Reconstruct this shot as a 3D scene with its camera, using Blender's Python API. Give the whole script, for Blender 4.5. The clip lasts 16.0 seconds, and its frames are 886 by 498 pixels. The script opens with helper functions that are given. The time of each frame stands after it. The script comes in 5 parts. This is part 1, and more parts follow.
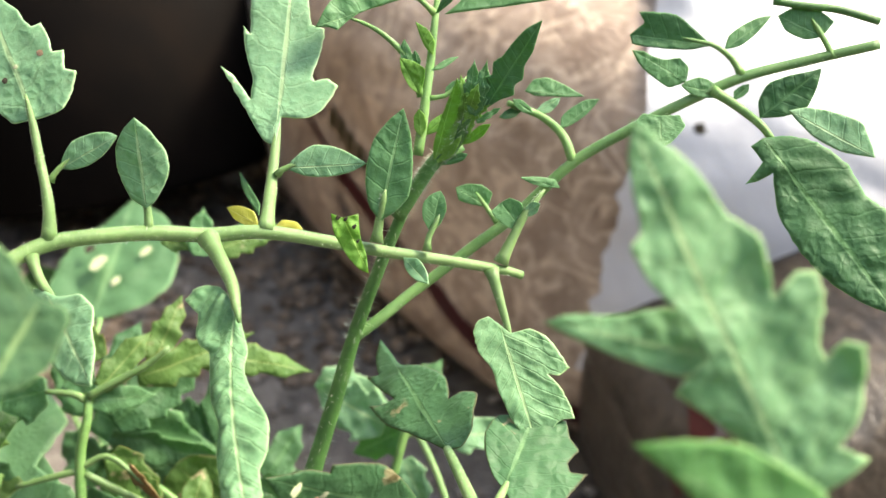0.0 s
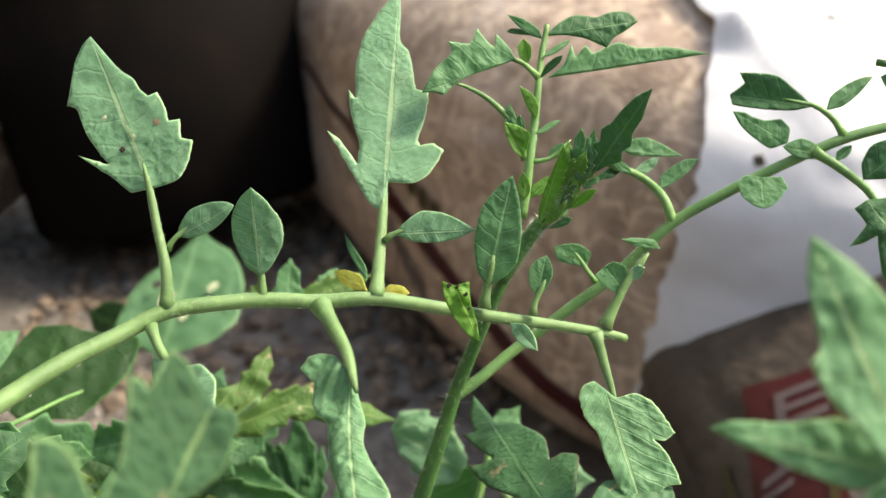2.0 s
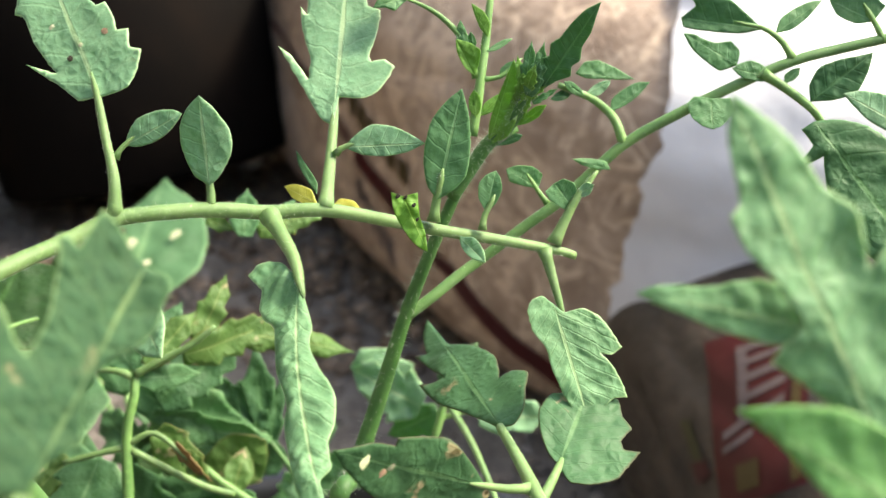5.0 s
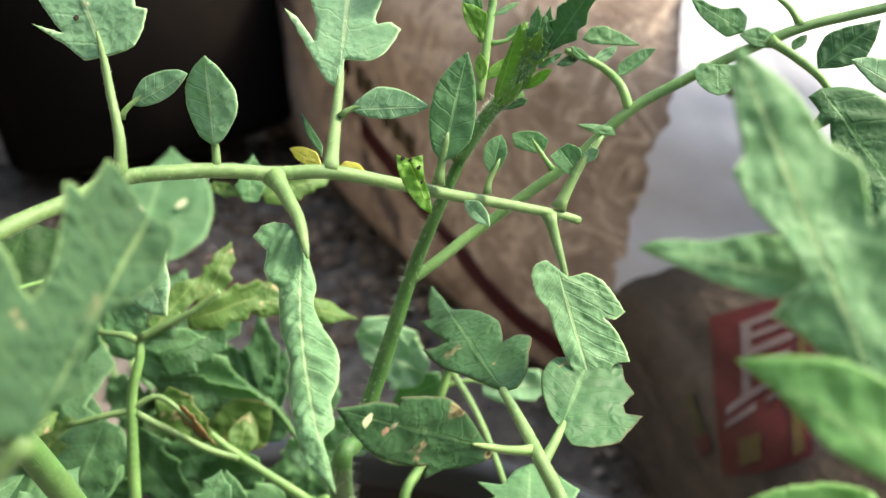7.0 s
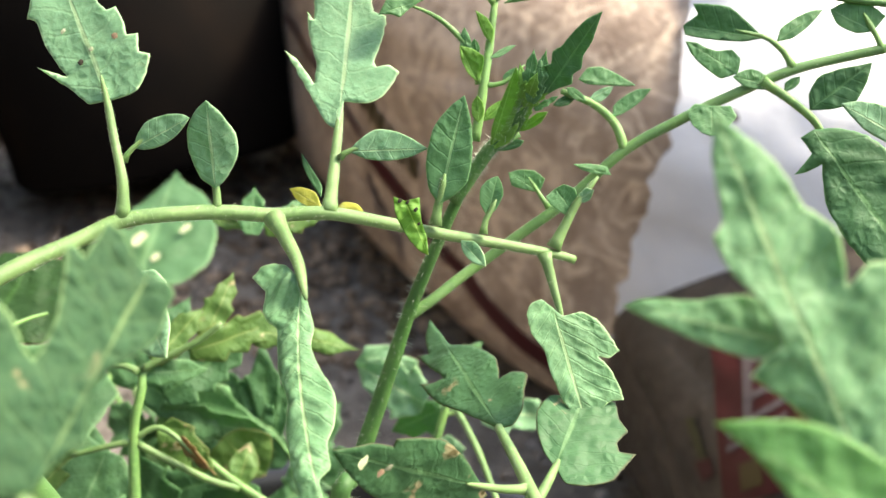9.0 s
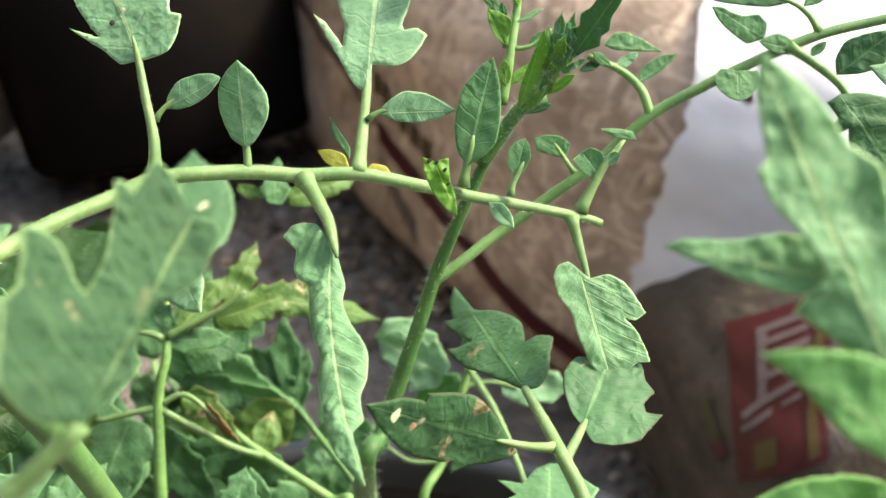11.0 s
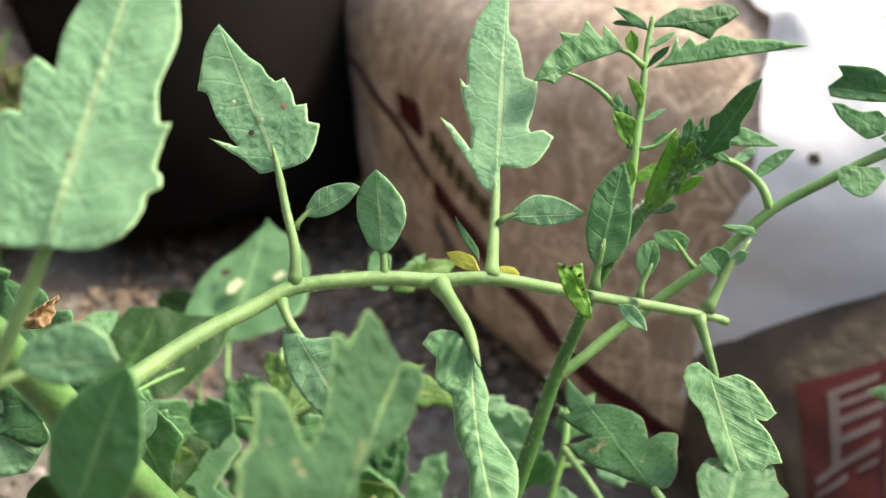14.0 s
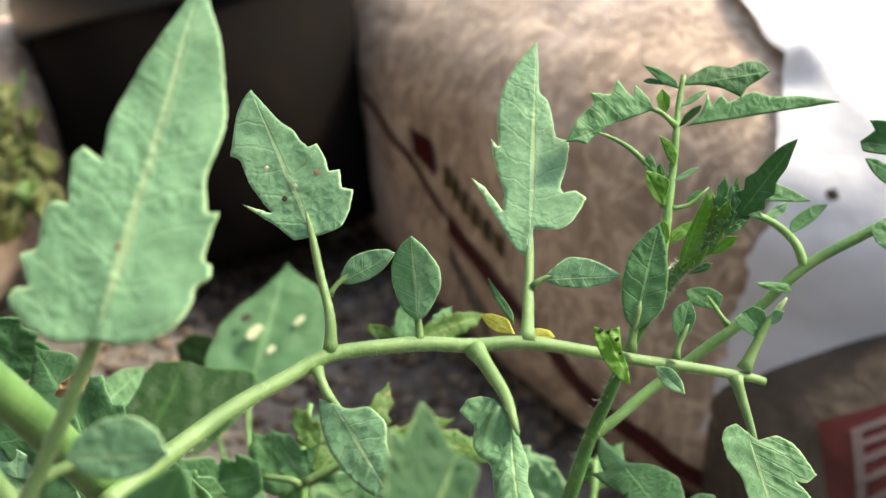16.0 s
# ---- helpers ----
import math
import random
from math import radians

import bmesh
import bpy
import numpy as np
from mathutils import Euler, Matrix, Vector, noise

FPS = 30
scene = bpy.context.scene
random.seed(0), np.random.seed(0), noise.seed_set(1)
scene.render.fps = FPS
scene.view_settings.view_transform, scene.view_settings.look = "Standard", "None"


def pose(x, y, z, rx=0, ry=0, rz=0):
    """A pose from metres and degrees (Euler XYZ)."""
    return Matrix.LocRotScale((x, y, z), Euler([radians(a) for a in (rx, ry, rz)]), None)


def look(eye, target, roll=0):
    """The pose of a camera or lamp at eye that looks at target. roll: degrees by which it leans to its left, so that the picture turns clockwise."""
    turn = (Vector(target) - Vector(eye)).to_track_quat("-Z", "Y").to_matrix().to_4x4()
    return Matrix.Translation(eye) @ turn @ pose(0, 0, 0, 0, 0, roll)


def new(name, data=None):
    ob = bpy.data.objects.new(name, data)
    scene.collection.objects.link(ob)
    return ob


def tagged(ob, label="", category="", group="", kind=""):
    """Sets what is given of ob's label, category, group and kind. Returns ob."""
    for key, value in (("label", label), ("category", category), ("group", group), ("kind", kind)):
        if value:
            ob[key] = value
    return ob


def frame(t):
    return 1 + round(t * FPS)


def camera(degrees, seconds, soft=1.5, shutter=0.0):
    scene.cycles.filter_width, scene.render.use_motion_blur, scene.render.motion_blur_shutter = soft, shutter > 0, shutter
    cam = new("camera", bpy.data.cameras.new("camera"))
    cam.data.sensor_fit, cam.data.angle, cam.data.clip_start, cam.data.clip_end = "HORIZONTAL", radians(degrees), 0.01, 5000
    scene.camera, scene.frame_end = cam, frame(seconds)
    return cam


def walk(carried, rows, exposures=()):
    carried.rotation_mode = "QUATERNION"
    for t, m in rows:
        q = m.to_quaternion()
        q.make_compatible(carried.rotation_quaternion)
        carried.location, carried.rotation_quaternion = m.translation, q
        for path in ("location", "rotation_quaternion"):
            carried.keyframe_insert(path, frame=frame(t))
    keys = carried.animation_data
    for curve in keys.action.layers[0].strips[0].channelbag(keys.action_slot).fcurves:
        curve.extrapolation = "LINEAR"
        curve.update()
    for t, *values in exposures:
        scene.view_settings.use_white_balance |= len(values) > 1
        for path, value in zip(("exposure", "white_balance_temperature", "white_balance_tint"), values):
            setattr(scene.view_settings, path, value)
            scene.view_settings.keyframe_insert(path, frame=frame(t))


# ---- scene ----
import collections

from mathutils import geometry

cam = camera(42.8, 16.0, soft=1.5)
# a phone lens close to its subject: a small real aperture, focused on the leaf stalk
cam.data.dof.use_dof = True
cam.data.dof.focus_distance = 0.192
cam.data.dof.aperture_fstop = 25.0
PATH = [
    (0, (0.01517, 0.01866, 0.47025), (0.01526, 0.20099, 0.38806), -0.02),
    (0.5, (0.00766, 0.02282, 0.48023), (0.00587, 0.20747, 0.40342), -0.73),
    (1, (0.00018, 0.01986, 0.48828), (-0.00572, 0.20595, 0.41524), -0.80),
    (1.5, (-0.00180, 0.01882, 0.48201), (-0.01014, 0.20418, 0.40736), -0.97),
    (2, (0.00299, 0.02112, 0.47815), (-0.00327, 0.20459, 0.39877), -0.66),
    (2.5, (0.00457, 0.01771, 0.47344), (0.00099, 0.20029, 0.39189), -0.47),
    (3, (0.00617, 0.01810, 0.47240), (0.00380, 0.20067, 0.39078), -0.29),
    (3.5, (0.00707, 0.01684, 0.47220), (0.00569, 0.19947, 0.39069), -0.11),
    (4, (0.00673, 0.01703, 0.47022), (0.00558, 0.19948, 0.38830), -0.07),
    (6.5, (0.00772, 0.01398, 0.46873), (0.00559, 0.19403, 0.38167), 0.69),
    (7, (0.00737, 0.01468, 0.46755), (0.00490, 0.19445, 0.37993), 0.56),
    (7.5, (0.00704, 0.01373, 0.46809), (0.00391, 0.19341, 0.38031), 0.54),
    (8, (0.00784, 0.01072, 0.46838), (0.00468, 0.19055, 0.38091), 0.61),
    (8.5, (0.00789, 0.01116, 0.46874), (0.00488, 0.19164, 0.38260), 0.65),
    (9, (0.00878, 0.01364, 0.47273), (0.00538, 0.19459, 0.38761), 0.61),
    (9.5, (0.00582, 0.01147, 0.47249), (0.00158, 0.19258, 0.38774), 0.62),
    (12, (0.00554, 0.00958, 0.46705), (0.00035, 0.18913, 0.37909), 0.45),
    (12.5, (0.00473, 0.00854, 0.46747), (-0.00086, 0.18807, 0.37951), 0.22),
    (13, (-0.00082, 0.00883, 0.47135), (-0.00843, 0.18932, 0.38553), -0.19),
    (13.5, (-0.00540, 0.01071, 0.47509), (-0.01501, 0.19253, 0.39234), -0.44),
    (14, (-0.01123, 0.01267, 0.47850), (-0.02271, 0.19581, 0.39896), -0.60),
    (14.5, (-0.01720, 0.01315, 0.48499), (-0.03155, 0.19751, 0.40879), -1.02),
    (15, (-0.02028, 0.01475, 0.48901), (-0.03571, 0.20020, 0.41573), -1.45),
    (15.5, (-0.01927, 0.01598, 0.48889), (-0.03505, 0.20174, 0.41648), -1.82),
    (16, (-0.01553, 0.01578, 0.48374), (-0.02886, 0.20080, 0.40898), -1.42),
]
EXPOSE = [(t, 1.76 + s, 7500, 7) for t, s in ((0.0, 0.62), (1.0, 0.05), (1.5, 0.03), (2.5, 0.3), (3.5, 0.48), (4.0, 0.48), (7.0, 0.45), (7.5, 0.62), (8.5, 0.7), (9.5, 0.58), (12.5, 0.48), (13.5, 0.36), (14.5, 0.22), (16.0, 0.16))]
walk(cam, [(t, look(eye, target, roll)) for t, eye, target, roll in PATH], EXPOSE)

# ---- light ----
world = bpy.data.worlds.new("sky")
scene.world = world
world.use_nodes = True
wn, wl = world.node_tree.nodes, world.node_tree.links
sky = wn.new("ShaderNodeTexSky")
sky.sky_type, sky.sun_disc = "NISHITA", False
sky.sun_elevation, sky.sun_rotation = radians(50), radians(80)
sky.altitude, sky.air_density, sky.dust_density = 50, 1.0, 3.0
wn["Background"].inputs["Strength"].default_value = 0.14
wl.new(sky.outputs[0], wn["Background"].inputs["Color"])

sun = new("sun", bpy.data.lights.new("sun", "SUN"))
sun.data.energy, sun.data.angle, sun.data.color = 1.75, radians(10), (1.0, 0.95, 0.87)
sun.matrix_world = look((1.970, 0.347, 2.38), (0, 0, 0))


# ---- materials ----
def material(name, rough=0.6, spec=0.4):
    m = bpy.data.materials.new(name)
    m.use_nodes = True
    b = m.node_tree.nodes["Principled BSDF"]
    b.inputs["Roughness"].default_value = rough
    b.inputs["Specular IOR Level"].default_value = spec
    return m, m.node_tree.nodes, m.node_tree.links, b


def mixer(nodes, links, fac, a, b, blend="MIX"):
    """Mixes two colours (sockets or tuples) by a socket or a number."""
    n = nodes.new("ShaderNodeMix")
    n.data_type, n.blend_type, n.clamp_factor = "RGBA", blend, True
    for socket, value in ((n.inputs["Factor"], fac), (n.inputs["A"], a), (n.inputs["B"], b)):
        if isinstance(value, tuple):
            socket.default_value = (*value, 1.0)
        elif isinstance(value, (int, float)):
            socket.default_value = value
        else:
            links.new(value, socket)
    return n.outputs["Result"]


def math_node(nodes, links, op, a, b=0.0, c=0.0):
    n = nodes.new("ShaderNodeMath")
    n.operation = op
    for socket, value in zip(n.inputs, (a, b, c)):
        if isinstance(value, (int, float)):
            socket.default_value = value
        else:
            links.new(value, socket)
    return n.outputs[0]


def ramp_node(nodes, links, fac, lo, hi, a=0.0, b=1.0):
    n = nodes.new("ShaderNodeMapRange")
    n.interpolation_type = "SMOOTHSTEP"
    for key, value in (("From Min", lo), ("From Max", hi), ("To Min", a), ("To Max", b)):
        n.inputs[key].default_value = value
    links.new(fac, n.inputs["Value"])
    return n.outputs["Result"]


def noise_node(nodes, links, scale, detail=4.0, rough=0.55, coords="Object", stretch=(1, 1, 1)):
    c = nodes.new("ShaderNodeTexCoord")
    m = nodes.new("ShaderNodeMapping")
    m.inputs["Scale"].default_value = stretch
    links.new(c.outputs[coords], m.inputs["Vector"])
    n = nodes.new("ShaderNodeTexNoise")
    n.inputs["Scale"].default_value, n.inputs["Detail"].default_value = scale, detail
    n.inputs["Roughness"].default_value = rough
    links.new(m.outputs[0], n.inputs["Vector"])
    return n.outputs["Fac"]


def bumped(nodes, links, bsdf, height, strength, distance):
    b = nodes.new("ShaderNodeBump")
    b.inputs["Strength"].default_value, b.inputs["Distance"].default_value = strength, distance
    links.new(height, b.inputs["Height"])
    links.new(b.outputs[0], bsdf.inputs["Normal"])
    return b


def leaf_material(name, dark, light, vein, glow, damage=0.0, edge=None, gloss=0.52, ribs=1.0):
    """Leaf tissue: two tones, pale veins and margin along the vein layer, light passing through, and blemishes."""
    m, N, K, b = material(name, gloss, 0.3)
    uv = N.new("ShaderNodeUVMap")
    uv.uv_map = "vein"
    sep = N.new("ShaderNodeSeparateXYZ")
    K.new(uv.outputs[0], sep.inputs[0])
    drift = math_node(N, K, "MULTIPLY", noise_node(N, K, 160, 3), 0.9)
    along = math_node(N, K, "ADD", sep.outputs[0], drift)
    across = math_node(N, K, "ABSOLUTE", sep.outputs[1])
    info = N.new("ShaderNodeObjectInfo")
    tone = noise_node(N, K, 150, 6, 0.65)
    base = mixer(N, K, ramp_node(N, K, tone, 0.28, 0.75), dark, light)
    base = mixer(N, K, ramp_node(N, K, info.outputs["Random"], 0.0, 1.0, 0.0, 0.25), base, tuple(0.62 * v for v in light))
    base = mixer(N, K, ramp_node(N, K, noise_node(N, K, 75, 5, 0.7), 0.46, 0.68, 0.0, 0.55), base, tuple(0.62 * v for v in dark))
    mott = noise_node(N, K, 900, 3, 0.6)
    base = mixer(N, K, ramp_node(N, K, mott, 0.42, 0.72, 0.0, 0.28), base, tuple(min(1.0, 1.4 * v) for v in light))
    # midrib, side veins, margin
    rib = ramp_node(N, K, across, 0.03, 0.10, 1.0, 0.0)
    ping = math_node(N, K, "PINGPONG", along, 0.5)
    side = ramp_node(N, K, ping, 0.0, 0.09, 0.18, 0.0)
    fine = N.new("ShaderNodeTexVoronoi")
    fine.feature, fine.inputs["Scale"].default_value = "DISTANCE_TO_EDGE", 520
    c = N.new("ShaderNodeTexCoord")
    K.new(c.outputs["Object"], fine.inputs["Vector"])
    net = ramp_node(N, K, fine.outputs["Distance"], 0.0, 0.12, 0.12, 0.0)
    rim = ramp_node(N, K, across, 0.955, 0.99, 0.0, 0.75)
    lines = math_node(N, K, "MAXIMUM", math_node(N, K, "MAXIMUM", rib, side), net)
    base = mixer(N, K, lines, base, vein)
    base = mixer(N, K, rim, base, edge or tuple(min(1.0, 1.5 * v) for v in vein))
    if damage:
        spots = noise_node(N, K, 260, 2, 0.5)
        patch = noise_node(N, K, 60, 2, 0.5)
        hurt = math_node(N, K, "MULTIPLY", ramp_node(N, K, spots, 0.62, 0.68), ramp_node(N, K, patch, 0.66 - damage, 0.74 - damage))
        base = mixer(N, K, hurt, base, (0.42, 0.36, 0.2))
        core = math_node(N, K, "MULTIPLY", ramp_node(N, K, spots, 0.70, 0.74), ramp_node(N, K, patch, 0.66 - damage, 0.74 - damage))
        base = mixer(N, K, core, base, (0.10, 0.055, 0.025))
    K.new(base, b.inputs["Base Color"])
    # relief: quilted between the veins, with a fine grain
    swell = math_node(N, K, "SUBTRACT", 1.0, math_node(N, K, "MAXIMUM", math_node(N, K, "MULTIPLY", rib, 0.25), side))
    grain = math_node(N, K, "MULTIPLY", mott, 0.35)
    crinkled = ramp_node(N, K, noise_node(N, K, 90, 2), 0.38, 0.58, 0.08, 0.5)
    cell = math_node(N, K, "MULTIPLY", ramp_node(N, K, fine.outputs["Distance"], 0.0, 0.5), crinkled)
    folds = math_node(N, K, "MULTIPLY", noise_node(N, K, 230, 3), 0.45)
    height = math_node(N, K, "ADD", math_node(N, K, "ADD", swell, grain), math_node(N, K, "ADD", cell, folds))
    bump = bumped(N, K, b, height, 0.7, 0.0004 * ribs)
    through_light = N.new("ShaderNodeBsdfTranslucent")
    K.new(mixer(N, K, 0.75, base, glow), through_light.inputs["Color"])
    K.new(bump.outputs[0], through_light.inputs["Normal"])
    both = N.new("ShaderNodeMixShader")
    both.inputs[0].default_value = 0.44
    K.new(b.outputs[0], both.inputs[1])
    K.new(through_light.outputs[0], both.inputs[2])
    K.new(both.outputs[0], N["Material Output"].inputs["Surface"])
    return m


PALE = leaf_material("leaf_pale", (0.155, 0.315, 0.175), (0.22, 0.415, 0.24), (0.37, 0.52, 0.29), (0.17, 0.40, 0.0672))
HURT = leaf_material("leaf_blemished", (0.155, 0.315, 0.175), (0.22, 0.415, 0.24), (0.37, 0.52, 0.29), (0.17, 0.40, 0.0672), 0.10)
RIBBED = leaf_material("leaf_ribbed", (0.13, 0.285, 0.135), (0.195, 0.385, 0.20), (0.35, 0.51, 0.255), (0.17, 0.40, 0.06), ribs=1.25)
# coarse-ribbed near leaf; its shade is painted in as a darker green
COARSE = leaf_material("leaf_coarse_shaded", (0.030, 0.088, 0.038), (0.050, 0.132, 0.058), (0.19, 0.31, 0.13), (0.035, 0.12, 0.018), 0.05, gloss=0.75, ribs=2.0)
SOFT = leaf_material("leaf_mid_green", (0.08, 0.20, 0.0828), (0.12, 0.275, 0.1223), (0.20, 0.37, 0.1693), (0.13, 0.36, 0.0282))
DARK = leaf_material("leaf_dark", (0.045, 0.125, 0.0517), (0.075, 0.19, 0.08), (0.12, 0.27, 0.1035), (0.09, 0.27, 0.0282))
DULL = leaf_material("leaf_brown_edged", (0.055, 0.15, 0.064), (0.09, 0.215, 0.0941), (0.14, 0.29, 0.1223), (0.09, 0.27, 0.0282), 0.14, (0.09, 0.06, 0.0329))
# inner leaves: the shade they stand in is put into this dark green
SHADED = leaf_material("leaf_shaded_green", (0.016, 0.052, 0.012), (0.026, 0.078, 0.017), (0.035, 0.10, 0.02), (0.035, 0.12, 0.006))
FADED = leaf_material("leaf_far_green", (0.07, 0.17, 0.075), (0.10, 0.225, 0.105), (0.15, 0.29, 0.13), (0.09, 0.26, 0.03))
YOUNG = leaf_material("leaf_young", (0.11, 0.26, 0.045), (0.17, 0.36, 0.07), (0.25, 0.44, 0.11), (0.24, 0.48, 0.04))
AGED = leaf_material("leaf_yellowing", (0.07, 0.165, 0.045), (0.115, 0.22, 0.055), (0.22, 0.32, 0.10), (0.2, 0.34, 0.03), 0.22, (0.16, 0.08, 0.03))
TORN = leaf_material("leaf_torn", (0.10, 0.25, 0.04), (0.165, 0.34, 0.06), (0.34, 0.52, 0.10), (0.3, 0.6, 0.03), 0.16, (0.03, 0.02, 0.01))
# lit copy of the pale leaf: backlight put into a yellower, stronger green
BACKLIT = leaf_material("leaf_backlit", (0.115, 0.29, 0.0941), (0.175, 0.385, 0.1317), (0.28, 0.48, 0.1882), (0.22, 0.5, 0.0376))
PETAL = leaf_material("petal_yellow", (0.58, 0.58, 0.10), (0.68, 0.67, 0.16), (0.68, 0.66, 0.22), (0.62, 0.6, 0.04))


def stem_material(name, dark, light):
    m, N, K, b = material(name, 0.5, 0.4)
    tone = noise_node(N, K, 120, 4)
    streak = noise_node(N, K, 700, 3, 0.5)
    base = mixer(N, K, ramp_node(N, K, tone, 0.35, 0.7), dark, light)
    base = mixer(N, K, ramp_node(N, K, streak, 0.5, 0.8, 0.0, 0.5), base, tuple(min(1.0, 1.4 * v) for v in light))
    K.new(base, b.inputs["Base Color"])
    b.inputs["Subsurface Weight"].default_value = 0.15
    b.inputs["Subsurface Radius"].default_value = (0.4, 1.0, 0.2)
    b.inputs["Subsurface Scale"].default_value = 0.001
    uv = N.new("ShaderNodeUVMap")
    uv.uv_map = "vein"
    wave = N.new("ShaderNodeTexNoise")
    wave.inputs["Scale"].default_value = 9
    mp = N.new("ShaderNodeMapping")
    mp.inputs["Scale"].default_value = (0.12, 1.0, 1.0)
    K.new(uv.outputs[0], mp.inputs[0])
    K.new(mp.outputs[0], wave.inputs["Vector"])
    bumped(N, K, b, math_node(N, K, "ADD", wave.outputs["Fac"], math_node(N, K, "MULTIPLY", streak, 0.4)), 0.25, 0.0003)
    return m


STALK = stem_material("stalk_pale_green", (0.092, 0.17, 0.054), (0.14, 0.235, 0.082))
STEM = stem_material("stem_green", (0.033, 0.105, 0.022), (0.06, 0.155, 0.036))
STEM_MID = stem_material("stem_mid_green", (0.062, 0.145, 0.040), (0.10, 0.20, 0.06))
STEM_LIT = stem_material("stem_light_green", (0.085, 0.185, 0.05), (0.14, 0.265, 0.075))
DRY = stem_material("dry_brown", (0.13, 0.07, 0.035), (0.28, 0.18, 0.10))
HAIR, N, K, hb = material("hair_white", 0.5, 0.3)
hb.inputs["Base Color"].default_value = (0.55, 0.62, 0.48, 1)

TOWARD = Vector((0.0, -0.90, 0.43))


# ---- builders ----
def part(name, mesh, mat, parent=None, label=""):
    ob = new(name, mesh)
    if mat:
        mesh.materials.append(mat)
    if parent:
        ob.parent = parent
    return tagged(ob, label) if label else ob


def mesh_of(name, verts, faces, uvs=None, smooth=True):
    me = bpy.data.meshes.new(name)
    me.from_pydata([tuple(v) for v in verts], [], faces)
    if smooth:
        me.polygons.foreach_set("use_smooth", [True] * len(me.polygons))
    if uvs is not None:
        layer = me.uv_layers.new(name="vein")
        index = np.zeros(len(me.loops), dtype=np.int32)
        me.loops.foreach_get("vertex_index", index)
        layer.data.foreach_set("uv", np.asarray(uvs, dtype=np.float32)[index].ravel())
    me.update()
    return me


def spline(points, count, tension=0.5):
    """count points along a smooth line through the given ones, evenly by length."""
    p = np.asarray(points, float)
    p = np.vstack([2 * p[0] - p[1], p, 2 * p[-1] - p[-2]])
    out = []
    for i in range(1, len(p) - 2):
        for s in np.linspace(0, 1, 14, endpoint=False):
            m0, m1 = tension * (p[i + 1] - p[i - 1]), tension * (p[i + 2] - p[i])
            out.append((2 * s**3 - 3 * s**2 + 1) * p[i] + (s**3 - 2 * s**2 + s) * m0 + (3 * s**2 - 2 * s**3) * p[i + 1] + (s**3 - s**2) * m1)
    out = np.array(out + [p[-2]])
    run = np.r_[0, np.cumsum(np.linalg.norm(np.diff(out, axis=0), axis=1))]
    at = np.linspace(0, run[-1], count)
    return np.stack([np.interp(at, run, out[:, k]) for k in range(out.shape[1])], 1)


def tube_mesh(name, points, radii, sides=12, step=0.0015, lump=0.04, seed=0):
    """A round, slightly uneven stem along points; radii in metres, spread evenly along it."""
    length = float(np.sum(np.linalg.norm(np.diff(np.asarray(points, float), axis=0), axis=1)))
    n = max(6, min(90, int(length / step)))
    line = spline(points, n)
    r = np.interp(np.linspace(0, 1, n), np.linspace(0, 1, len(radii)), radii)
    verts, uvs, faces = [], [], []
    side = None
    for i in range(n):
        t = Vector(line[min(i + 1, n - 1)] - line[max(i - 1, 0)]).normalized()
        if side is None:
            side = t.orthogonal().normalized()
        side = (side - t * side.dot(t)).normalized()
        up = t.cross(side)
        for k in range(sides):
            a = 2 * math.pi * k / sides
            d = side * math.cos(a) + up * math.sin(a)
            v = Vector(line[i])
            rr = r[i] * (1 + lump * noise.noise(v * 260 + d * 1.3 + Vector((seed, 0, 0))) + 0.02 * math.cos(5 * a))
            verts.append(v + d * rr)
            uvs.append((i * length / n * 400, k / sides * 6))
    for i in range(n - 1):
        for k in range(sides):
            j = (k + 1) % sides
            faces.append((i * sides + k, i * sides + j, (i + 1) * sides + j, (i + 1) * sides + k))
    faces.append(tuple(range(sides))[::-1])
    faces.append(tuple(range((n - 1) * sides, n * sides)))
    return mesh_of(name, verts, faces, uvs)


def hair_mesh(points, radii, count, length, seed=1, lean=0.3):
    """Fine plant hairs standing off a stem."""
    rnd = random.Random(seed)
    line = spline(points, 60)
    r = np.interp(np.linspace(0, 1, 60), np.linspace(0, 1, len(radii)), radii)
    verts, faces = [], []
    for _ in range(count * 2):
        i = rnd.randrange(1, 58)
        t = Vector(line[i + 1] - line[i]).normalized()
        side = t.orthogonal().normalized()
        a = rnd.uniform(0, 2 * math.pi)
        d = side * math.cos(a) + t.cross(side) * math.sin(a)
        p = Vector(line[i]) + (Vector(line[i + 1]) - Vector(line[i])) * rnd.random() + d * r[i] * 0.9
        tip = p + (d + t * rnd.uniform(-lean, lean)).normalized() * length * rnd.uniform(0.4, 1.1)
        w = t.cross(d) * 0.000024
        f = t * 0.000024
        k = len(verts)
        verts += [p + w, p - w * 0.5 + f, p - w * 0.5 - f, tip]
        faces += [(k, k + 1, k + 3), (k + 1, k + 2, k + 3), (k + 2, k, k + 3)]
    return mesh_of("hairs", verts, faces, smooth=False)


